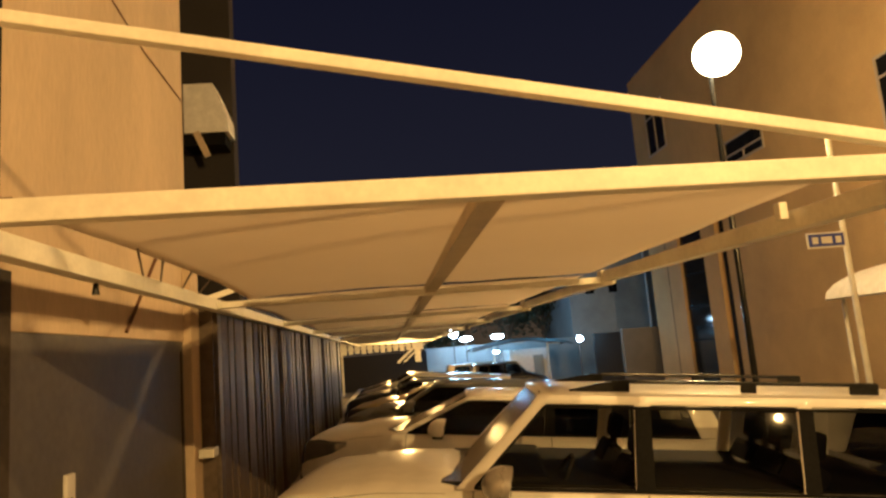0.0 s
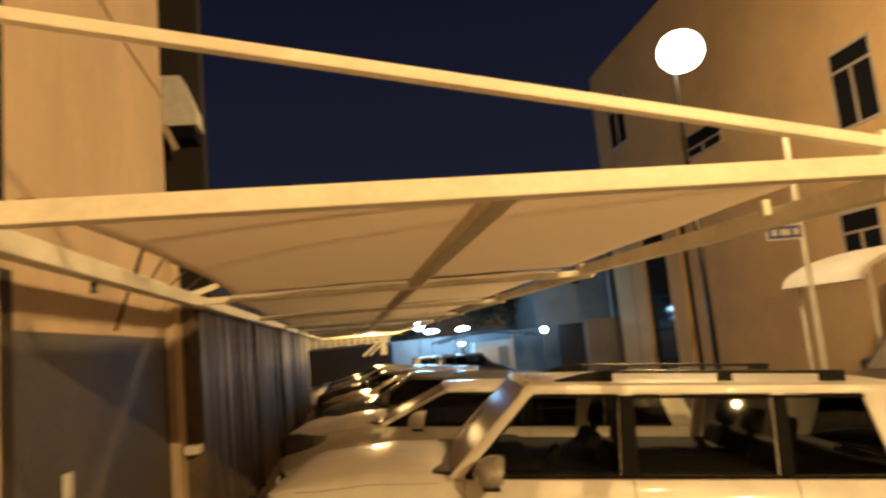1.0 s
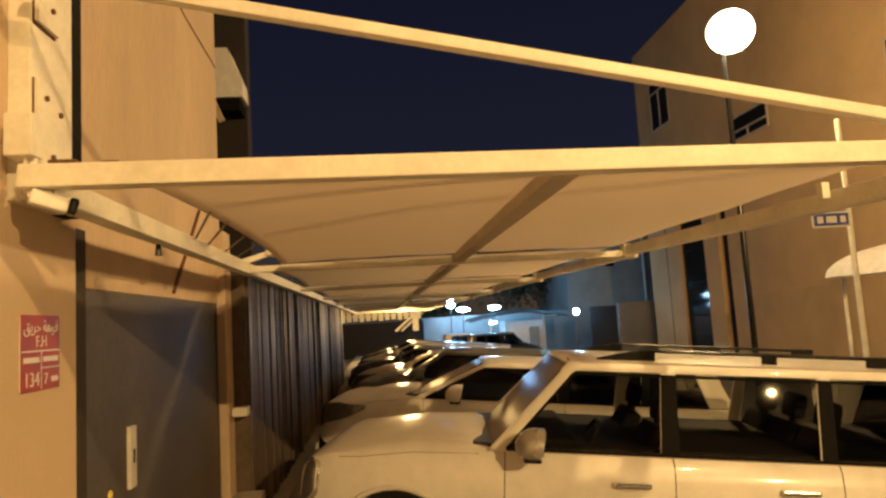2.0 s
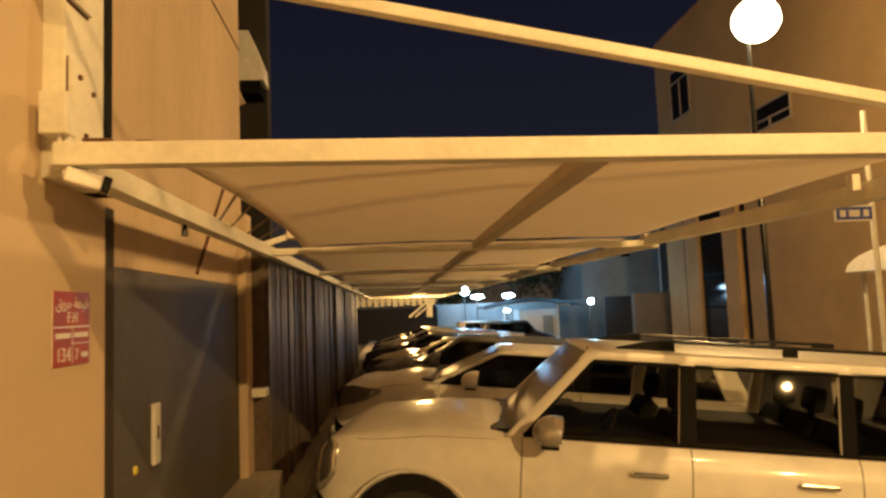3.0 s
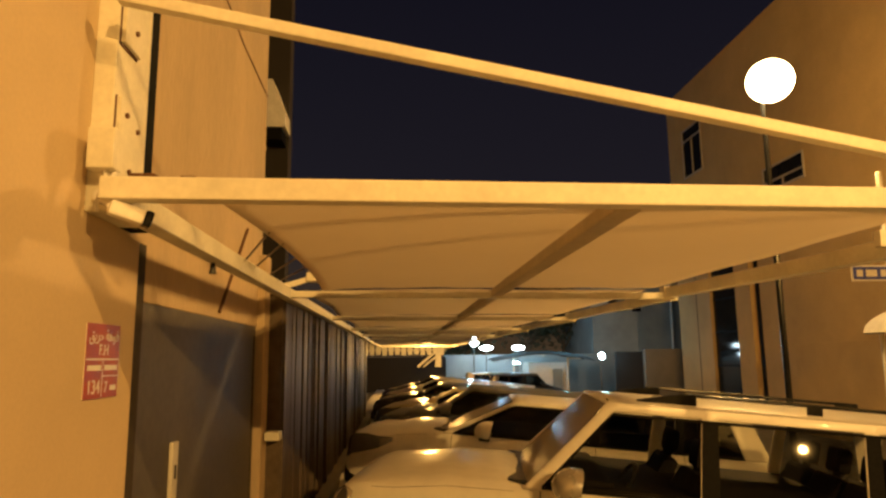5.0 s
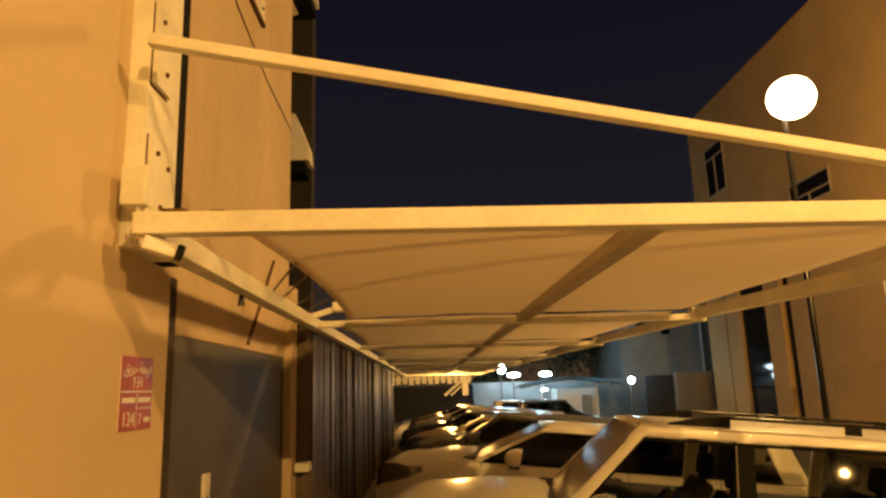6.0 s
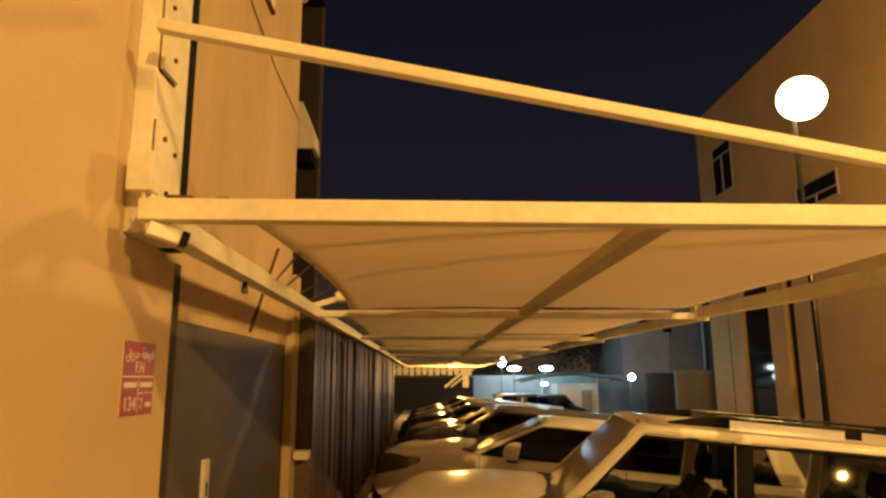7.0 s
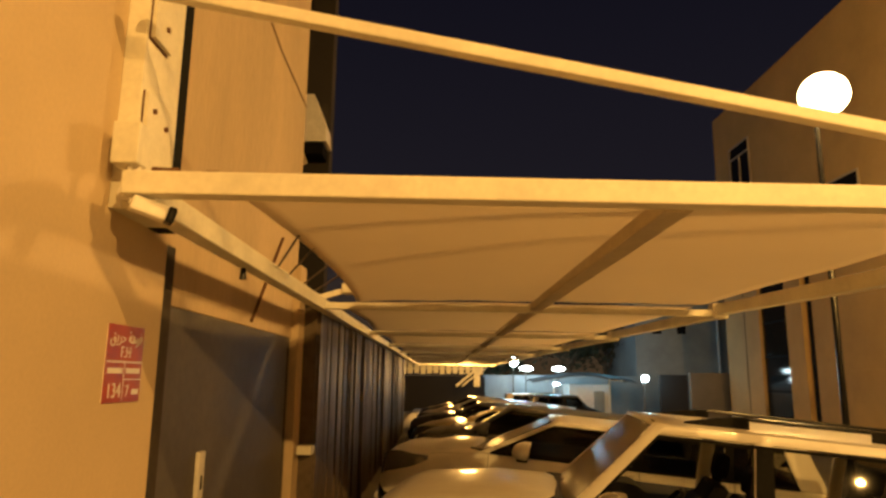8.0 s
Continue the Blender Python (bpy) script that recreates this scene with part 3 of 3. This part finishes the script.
            part("handle_cup", ball(B(), (xx - 0.02, h + s * (h - 0.003), belt - 0.19), 0.07, 12, (1.1, 0.1, 0.5)), paint, hd)
        # wing mirror: painted shell, glass behind, arm
        mx, my = hood + mirror, h + s * (h + 0.12)
        bm = B()
        oval = [(math.copysign(abs(math.cos(k / 16 * math.tau)) ** 0.75, math.cos(k / 16 * math.tau)),
                 math.copysign(abs(math.sin(k / 16 * math.tau)) ** 0.75, math.sin(k / 16 * math.tau))) for k in range(16)]
        loft(bm, [[(mx - 0.12 * math.cos(a * math.pi / 2) + 0.05 * (a > 1) + 0.02 * kz * q, my + ky * 0.13 * q, belt + 0.075 + kz * 0.095 * q - 0.012 * ky * s * q)
                   for ky, kz in oval] for a, q in [(k / 8, max(0.12, math.sin(k / 8 * math.pi / 2)) ** 0.8) for k in range(9)] + [(1.001, 0.97)]])
        mir = part("wing_mirror", bm, M_MIRRORSHELL if seats else paint, c, smooth=75)
        part("mirror_base", box(B(), mx - 0.07, mx + 0.045, my - 0.1, my + 0.1, belt - 0.03, belt + 0.004, 0.014), M_BLACK, mir)
        part("mirror_glass", box(B(), mx + 0.051, mx + 0.056, my - 0.1, my + 0.1, belt + 0.01, belt + 0.135), M_CHROME, mir)
        y_in = h + s * h * 0.9
        part("mirror_arm", box(B(), mx - 0.05, mx + 0.03, min(my, y_in), max(my, y_in), belt - 0.01, belt + 0.03, 0.01), M_BLACK, mir)
        for wx in (axle, L - 1.0):
            yw = h + s * (h - 0.115)
            # black disc set just proud, painting the arch's shaded hollow
            part("wheel_arch", rod(B(), (wx, h + s * (h - 0.3), 0.4), (wx, h + s * (h + 0.004), 0.4), 0.43, seg=30), M_BLACK, c)
            wh = part("wheel", rod(B(), (wx, yw - 0.12, 0.36), (wx, yw + 0.125, 0.36), 0.36, seg=28), M_RUBBER, c)
            part("rim", rod(B(), (wx, yw - 0.13, 0.36), (wx, yw + 0.135, 0.36), 0.23, seg=20), M_CHROME, wh)
            part("hub_cap", rod(B(), (wx, yw - 0.14, 0.36), (wx, yw + 0.145, 0.36), 0.06, seg=12), M_BLACK, wh)
        for wx in (axle, L - 1.0):
            line("arch_flare", [(wx + 0.455 * math.cos(a / 12 * math.pi), h + s * (h - 0.006), 0.4 + 0.455 * math.sin(a / 12 * math.pi)) for a in range(13)], 0.016, paint)
        if rails:
            ry = h + s * rw * 0.82
            zq = roof - 0.035
            rail = part("roof_rail", bar(B(), (wtop + 0.58, ry, zq + 0.062), (rend - 0.35, ry, zq + 0.055), 0.036, 0.026, 0.01), M_BLACK, c)
            part("rail_tip", loft(B(), [[(wtop + a, ry - w, z0), (wtop + a, ry + w, z0), (wtop + a, ry + w, z1), (wtop + a, ry - w, z1)] for a, w, z0, z1 in ((0.2, 0.008, zq - 0.012, zq + 0.004), (0.4, 0.018, zq - 0.01, zq + 0.048), (0.6, 0.018, zq - 0.01, zq + 0.074))]), M_BLACK, rail)
            for xx, wd in ((wtop + 0.55, 0.06), (wtop + 1.4, 0.05), (rend - 0.38, 0.09)):
                part("rail_foot", box(B(), xx - wd, xx + wd, ry - 0.018, ry + 0.018, zq - 0.035, zq + 0.07, 0.012), M_BLACK, rail)
    # front and rear screens, gently bowed
    for name, xl, xu, zl, bow, gm in (("windscreen", hood + 0.02, wtop, belt - 0.01, -0.035, M_SCREEN), ("rear_screen", L - 0.15, rend, belt + 0.05, 0.06, M_GLASSDARK)):
        bm = B()
        tt = [-1, -0.66, -0.33, 0, 0.33, 0.66, 1]
        loft(bm, [[(xl + (xu - xl) * v + bow * (1 - u * u) * (1 - 0.5 * v), h + u * ((bw + (rw - bw) * v) - 0.03), zl + (zr + 0.03 - zl) * v) for u in tt] for v in (0, 0.5, 1)], closed=False, caps=False)
        ob = part(name, bm, gm, c, smooth=60)
        ob.visible_shadow = False
    part("cabin_floor", box(B(), hood + 0.1, L - 0.2, 0.14, W - 0.14, belt - 0.05, belt + 0.022), M_DARKIN, c, "dark cabin trim below the windows")
    part("grille", box(B(), -0.015, 0.06, h - 0.42, h + 0.42, 0.52, nose - 0.4, 0.012), M_BLACK, c)
    part("bumper", box(B(), -0.05, 0.2, h * 0.28, W - h * 0.28, 0.34, 0.54, 0.05), paint, c)
    part("wiper_cowl", box(B(), hood - 0.1, hood + 0.1, 0.2, W - 0.2, belt - 0.03, belt + 0.016, 0.008), M_BLACK, c)
    for yy in (h * 1.25,):
        part("wiper", rod(B(), (hood + 0.02, yy, belt + 0.03), (hood + 0.14, yy + 0.45, belt + 0.07), 0.008, seg=6), M_BLACK, c)
    if seats:
        part("dashboard", box(B(), hood + 0.2, hood + 0.62, 0.2, W - 0.2, belt - 0.01, belt + 0.06, 0.03), M_DARKIN, c)
        for sx, ys in ((xb - 0.02, (0.5, W - 0.5)), (xc + 0.1, (0.42, h, W - 0.42))):
            for yy in ys:
                seat = part("seat_back", bar(B(), (sx - 0.1, yy, belt - 0.12), (sx + 0.04, yy, belt + 0.14), 0.46, 0.13, 0.05, up=(1, 0, 0)), M_SEAT, c)
                part("headrest", bar(B(), (sx + 0.045, yy, belt + 0.17), (sx + 0.075, yy, belt + 0.36), 0.25, 0.1, 0.045, up=(1, 0, 0)), M_SEAT, seat)
                part("headrest_stem", rod(B(), (sx + 0.04, yy, belt + 0.12), (sx + 0.05, yy, belt + 0.2), 0.03), M_BLACK, seat)
        bm = B()
        for i in range(20):
            a, b = i / 20 * math.tau, (i + 1) / 20 * math.tau
            f = lambda t: (hood + 0.72 + 0.08 * math.sin(t), 0.5 + 0.18 * math.cos(t), belt + 0.0 + 0.15 * math.sin(t))
            rod(bm, f(a), f(b), 0.016, seg=6)
        part("steering_wheel", bm, M_BLACK, c)
        part("grab_rod", rod(B(), (xb + 0.3, W - 0.3, belt), (xb + 0.32, W - 0.36, zr - 0.05), 0.012, seg=8), M_BLACK, c)
    return c


YAW = -9.0


def park(c, x, y, hood=1.0):
    """Noses up to the fence on the sloping ground, each car turned a little about its near windscreen foot."""
    m = pose(x, y, 0.2 - (x + 0.42) * math.tan(radians(TILT)), 0, TILT, 0)
    p = Matrix.Translation(m @ Vector((hood, 0, 0)))
    c.matrix_basis = p @ pose(0, 0, 0, 0, 0, YAW) @ p.inverted() @ m


park(car("white off-road car with black roof rails and clear windows", M_CAR, 4.58, 1.88, 1.12, 1.765, (1.32, 1.89, 2.53, 3.55, 4.28, 4.42), M_GLASS, rails=True, seats=True, nose_drop=0.03, blunt=0.8, axle=0.72), -0.57, 4.24, 1.42)
park(car("white crossover car with dark windows beside the off-road car", M_CAR, 4.78, 1.86, 1.12, 1.57, (1.1, 1.9, 2.78, 3.68, 4.38, 4.48), M_GLASSDARK, nose_drop=0.05, blunt=1.0, mirror=0.5), -0.7, 7.4)
park(car("dark grey crossover car with dark windows", M_CARGREY, 4.7, 1.84, 1.1, 1.57, (0.85, 1.5, 2.3, 3.3, 4.1, 4.2), M_GLASSDARK, nose_drop=0.05, blunt=0.8), -0.46, 10.5)
park(car("beige saloon car with dark windows", M_CARGOLD, 4.6, 1.8, 1.02, 1.4, (0.95, 1.6, 2.35, 3.3, 4.0, 4.1), M_GLASSDARK, nose_drop=0.06, blunt=0.6), -0.6, 13.5)
park(car("black saloon car with dark windows", M_CARDARK, 4.6, 1.8, 1.0, 1.38, (0.95, 1.6, 2.35, 3.3, 4.0, 4.1), M_GLASSDARK, nose_drop=0.06, blunt=0.6), -0.75, 16.5)
park(car("white estate car with dark windows", M_CAR, 4.7, 1.85, 1.03, 1.42, (0.95, 1.6, 2.5, 3.5, 4.3, 4.5), M_GLASSDARK, blunt=0.6), -0.7, 19.6)
park(car("black saloon car beside the end of the fence", M_CARDARK, 4.6, 1.8, 1.0, 1.38, (0.95, 1.6, 2.45, 3.4, 4.0, 4.1), M_GLASSDARK, blunt=0.6), -0.7, 22.8)
for lab, pt, x, y, far_len in (("black hatchback car before the far wall", M_CARDARK, 7.75, 30.2, 3.75), ("beige off-road car before the far wall", M_CARGOLD, 7.4, 33.0, 4.3)):
    f = far_len / 4.7
    c8 = car(lab, pt, far_len, 1.85, 1.1, 1.68, tuple(v * f for v in (1.3, 1.9, 2.6, 3.5, 4.2, 4.4)), M_GLASSDARK, group="far cars")
    c8.matrix_basis = pose(x, y + 1.9, -0.35, 0, 0, 180)

# ---- facade on the far side of the street ----
FX = 12.8
tagged(part("wall_facade", box(B(), FX, FX + 8, 1.0, 29.81, -0.4, 13.99), M_STONE),
       "beige rendered facade of a three storey building", "facade", kind="structure")


def facade_window(y0, y1, z0, z1):
    w = thing("window", "dark unlit window with a pale frame in the facade", "window", "facade windows", kind="structure")
    part("pane", box(B(), FX - 0.012, FX - 0.002, y0, y1, z0, z1), M_WINGLASS, w)
    for a, b, c, d in ((y0 - 0.06, y1 + 0.06, z1, z1 + 0.07), (y0 - 0.06, y1 + 0.06, z0 - 0.07, z0), (y0 - 0.06, y0, z0, z1), (y1, y1 + 0.06, z0, z1),
                       ((y0 + y1) / 2 - 0.03, (y0 + y1) / 2 + 0.03, z0, z1 - 0.5), (y0, y1, z1 - 0.5, z1 - 0.44)):
        part("window_frame", box(B(), FX - 0.05, FX - 0.0, a, b, c, d, 0.004), M_WINFRAME, w)


for y0, y1, z0, z1 in ((26.43, 28.19, 9.88, 11.97), (19.55, 21.84, 7.65, 8.39), (13.13, 14.42, 6.3, 8.19), (13.74, 14.96, 3.19, 4.21)):
    facade_window(y0, y1, z0, z1)
# tall glazed strip with pilasters and dark joints
wj = tagged(new("window_1"), "tall dark glazed entrance strip", "window", kind="structure")
part("pane", box(B(), FX - 0.03, FX - 0.003, 24.34, 26.36, -0.3, 6.57), M_WINGLASS, wj)
for z in (1.6, 2.9, 4.2):
    part("transom", box(B(), FX - 0.05, FX - 0.031, 24.34, 26.36, z, z + 0.07), M_TRIM, wj)
for y0, y1 in ((23.19, 24.31), (26.39, 27.64)):
    tagged(part("pilaster", box(B(), FX - 0.14, FX, y0, y1, -0.4, 6.84, 0.01), M_STONE), "rendered pilaster beside the tall window", "pilaster", kind="structure")
for y in (22.79, 27.71):
    tagged(part("dark_strip", box(B(), FX - 0.02, FX - 0.004, y, y + 0.26, -0.4, 6.84), M_TRIM), "dark joint strip in the facade", "trim", kind="structure")
tagged(part("garden_wall", box(B(), 12.4, 12.6, 6.9, 20.3, -0.4, 2.38, 0.01), M_STONE), "low beige garden wall before the facade", "wall", kind="structure")

cp = car("black off-road car beside the curved awning", M_CARDARK, 4.6, 1.9, 1.25, 1.98, (1.3, 1.9, 2.6, 3.5, 4.3, 4.5), M_GLASSDARK)
cp.matrix_basis = pose(7.75, 8.7, -0.347)

# ribbed awning before the facade
aw = thing("awning", "pale ribbed curved awning sheltering a parked car", "awning")
bm = B()
rings = []
for i in range(25):
    y = 10.9 + 2.3 * i / 24
    rib = 0.03 * (1 if i % 4 < 2 else 0)
    rings.append([(12.74 - 3.1 * math.sin(k / 8 * math.pi / 2), y, 2.465 + (0.74 + rib) * math.cos(k / 8 * math.pi / 2)) for k in range(9)]
                 + [(12.74 - 3.03 * math.sin(k / 8 * math.pi / 2), y, 2.44 + 0.68 * math.cos(k / 8 * math.pi / 2)) for k in range(8, -1, -1)])
loft(bm, rings)
part("shell", bm, M_WHITE, aw, smooth=30)
part("post", rod(B(), (9.95, 11.05, -0.35), (9.95, 11.05, 2.76), 0.04), M_STEEL, aw)
part("post", rod(B(), (9.95, 13.07, -0.35), (9.95, 13.07, 2.76), 0.04), M_STEEL, aw)

# street name sign on its pole
ss = thing("street_sign", "blue and white street name plate on a thin pole", "street sign")
part("pole", rod(B(), (8.7, 11.0, -0.35), (8.7, 11.0, 5.3), 0.05), M_STEEL, ss)
plate = part("plate", box(B(), 7.94, 8.66, 10.93, 10.95, 3.3, 3.58, 0.004), M_WHITE, ss)
part("field", box(B(), 7.97, 8.63, 10.922, 10.929, 3.33, 3.55), M_BLUE, plate)
for a, b in ((8.03, 8.14), (8.2, 8.4), (8.47, 8.57)):
    part("line_of_script", box(B(), a, b, 10.915, 10.9215, 3.38, 3.5), M_WHITE, plate)

# street lamp
sl = thing("street_lamp", "lit sodium street lamp on a pole, its round glass bowl enlarged for glare", "street lamp")
part("pole", rod(B(), (6.94, 11.5, -0.4), (6.94, 11.5, 7.0), 0.06, 0.045), M_BLACK, sl)
# glowing bowl enlarged so that its size carries the lamp's glare
part("bowl", ball(B(), (6.95, 11.2, 7.1), 0.42, 24, (1, 1, 0.95)), M_SODIUM, sl, smooth=60).visible_shadow = False

# ---- far end ----
tagged(part("wall_far", box(B(), 2.5, 18, 38.0, 38.3, -0.4, 2.2), M_GREYWALL), "pale boundary wall lit by cold floodlights", "wall", kind="structure")
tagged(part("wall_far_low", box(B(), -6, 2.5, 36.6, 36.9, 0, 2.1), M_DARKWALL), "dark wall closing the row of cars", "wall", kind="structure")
fb = thing("far_building", "pale building lit by a cold floodlight", "building")
part("wall", box(B(), 11.2, 16.5, 38.4, 46.0, -0.4, 8.0), M_GREYWALL, fb)
for x in (12.2, 13.6):
    part("window", box(B(), x, x + 0.5, 38.36, 38.39, 4.6, 5.3), M_WINGLASS, fb)
part("corner_pipe", rod(B(), (15.9, 38.3, 0), (15.9, 38.3, 8.0), 0.08), M_WHITE, fb)
tagged(part("yard_wall", box(B(), 11.5, 15.0, 31.0, 31.25, -0.4, 2.35, 0.01), M_YARD), "grey yard wall beside the far car park", "wall", kind="structure")
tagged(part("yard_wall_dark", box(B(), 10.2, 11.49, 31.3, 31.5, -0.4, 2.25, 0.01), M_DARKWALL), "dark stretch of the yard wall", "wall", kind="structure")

# end frame of the canopy with upright slats and a brace
ef = thing("end_frame", "pale steel slatted end frame closing the far canopy", "frame")
for z in (2.42, 2.72, 2.86):
    part("rail", box(B(), -1.9, 2.36, 33.95, 34.05, z, z + 0.07, 0.01), M_STEEL, ef)
slat2 = mesh_of("slat", box(B(), -0.115, 0.115, -0.03, 0.03, 0, 0.66, 0.012), M_STEEL)
for i in range(13):
    ob = new("slat", slat2)
    ob.parent = ef
    ob.matrix_basis = pose(-1.72 + i * 0.32, 34.09, 2.2 + 0.02 * (i % 3))
part("brace", bar(B(), (0.9, 34.0, 1.62), (1.85, 34.0, 2.4), 0.1, 0.12, 0.01), M_STEEL, ef)
part("brace", bar(B(), (1.2, 33.95, 1.62), (1.85, 33.95, 2.15), 0.06, 0.08, 0.01), M_STEEL, ef)
part("leg", box(B(), -1.9, -1.8, 33.9, 33.94, 0.2, 2.86, 0.01), M_STEEL, ef)
part("brace_post", box(B(), 1.78, 2.08, 33.9, 33.94, 1.6, 2.6, 0.01), M_STEEL, ef)
for x, y, z, r in ((4.04, 36.5, 2.9, 0.24), (4.75, 36.8, 2.56, 0.2), (6.5, 36.8, 2.56, 0.2), (9.4, 30.9, 2.07, 0.15), (6.0, 34.6, 1.75, 0.1)):
    fl = thing("floodlight", "cold white floodlight switched on", "floodlight", "floodlights")
    part("lens", ball(B(), (x, y, z), r, 14, (1.0 if r in (0.24, 0.15) else 1.8, 0.5, 1.0 if r in (0.24, 0.15) else 0.6)), M_FLOOD, fl, smooth=60)
    part("pole", rod(B(), (x, y + 0.2, -0.35), (x, y + 0.2, z), 0.03), M_GATE, fl)

# domed fabric shades over the far parking row
sh = thing("shade_canopy", "grey domed fabric shade over the far parking row", "canopy")
bm = B()
SX0, SX1, SZ = 4.6, 9.75, 1.95
loft(bm, [[(SX0 + (SX1 - SX0) * k / 14, y, SZ + 0.34 * math.sin(k / 14 * math.pi) + dz) for k in range(15)]
          + [(SX0 + (SX1 - SX0) * k / 14, y, SZ - 0.03 + 0.33 * math.sin(k / 14 * math.pi) + dz) for k in range(14, -1, -1)]
          for y, dz in ((33.2, -0.1), (34.3, 0.06), (35.6, -0.06))])
part("fabric", bm, M_DARKCLOTH, sh, smooth=50)
for k in (2, 7, 12):
    xk = SX0 + (SX1 - SX0) * k / 14
    part("rib", bar(B(), (xk, 33.22, SZ - 0.15 + 0.34 * math.sin(k / 14 * math.pi)), (xk, 35.5, SZ - 0.12 + 0.34 * math.sin(k / 14 * math.pi)), 0.05, 0.05), M_STEEL, sh)
for xk in (6.0, 8.9):
    part("post", rod(B(), (xk, 35.4, -0.35), (xk, 35.4, SZ + 0.12), 0.05), M_STEEL, sh)
shed = thing("far_shed", "white lit shed with a door beside the far wall", "shed")
part("wall", box(B(), 6.9, 9.1, 36.0, 37.9, -0.4, 1.75), M_WHITE, shed)
part("door", box(B(), 8.2, 8.75, 35.96, 35.99, -0.3, 1.4), M_GREYWALL, shed)


def tree(x, y, base, height, spread, seed):
    rnd = random.Random(seed)
    t = thing("tree", "dark leafy tree standing behind the far wall at night", "tree", "far trees")
    bm = B()
    rod(bm, (0, 0, 0), (0.1, 0, height * 0.45), 0.16, 0.1, 8)
    tips = []
    for i in range(7):
        a = i * 0.9 + rnd.random()
        tip = (math.cos(a) * spread * 0.6, math.sin(a) * spread * 0.4, height * (0.6 + 0.25 * rnd.random()))
        rod(bm, (0.1, 0, height * (0.35 + 0.02 * i)), tip, 0.07, 0.02, 6)
        tips.append(tip)
    part("trunk", bm, M_BARK, t)
    verts, faces = [], []
    for i in range(2600):
        bx, by, bz = tips[rnd.randrange(7)] if rnd.random() < 0.8 else (0, 0, height * 0.75)
        p = Vector((bx + rnd.gauss(0, spread * 0.28), by + rnd.gauss(0, spread * 0.25), bz + rnd.gauss(0, height * 0.1)))
        d1 = Vector((rnd.uniform(-1, 1), rnd.uniform(-1, 1), rnd.uniform(-1, 1))).normalized() * rnd.uniform(0.1, 0.2)
        d2 = Vector((rnd.uniform(-1, 1), rnd.uniform(-1, 1), rnd.uniform(-1, 1))).normalized() * 0.09
        n0 = len(verts)
        verts += [p - d1, p + d2, p + d1, p - d2]
        faces.append((n0, n0 + 1, n0 + 2, n0 + 3))
    me = bpy.data.meshes.new("crown")
    me.from_pydata(verts, [], faces)
    me.materials.append(M_LEAF)
    cr = new("crown", me)
    cr.parent = t
    t.matrix_basis = pose(x, y, base)


tree(3.4, 40.5, 0, 4.6, 1.6, 1)
tree(8.0, 42.0, 0, 6.5, 3.0, 2)
tree(10.6, 43.5, 0, 7.0, 2.6, 3)
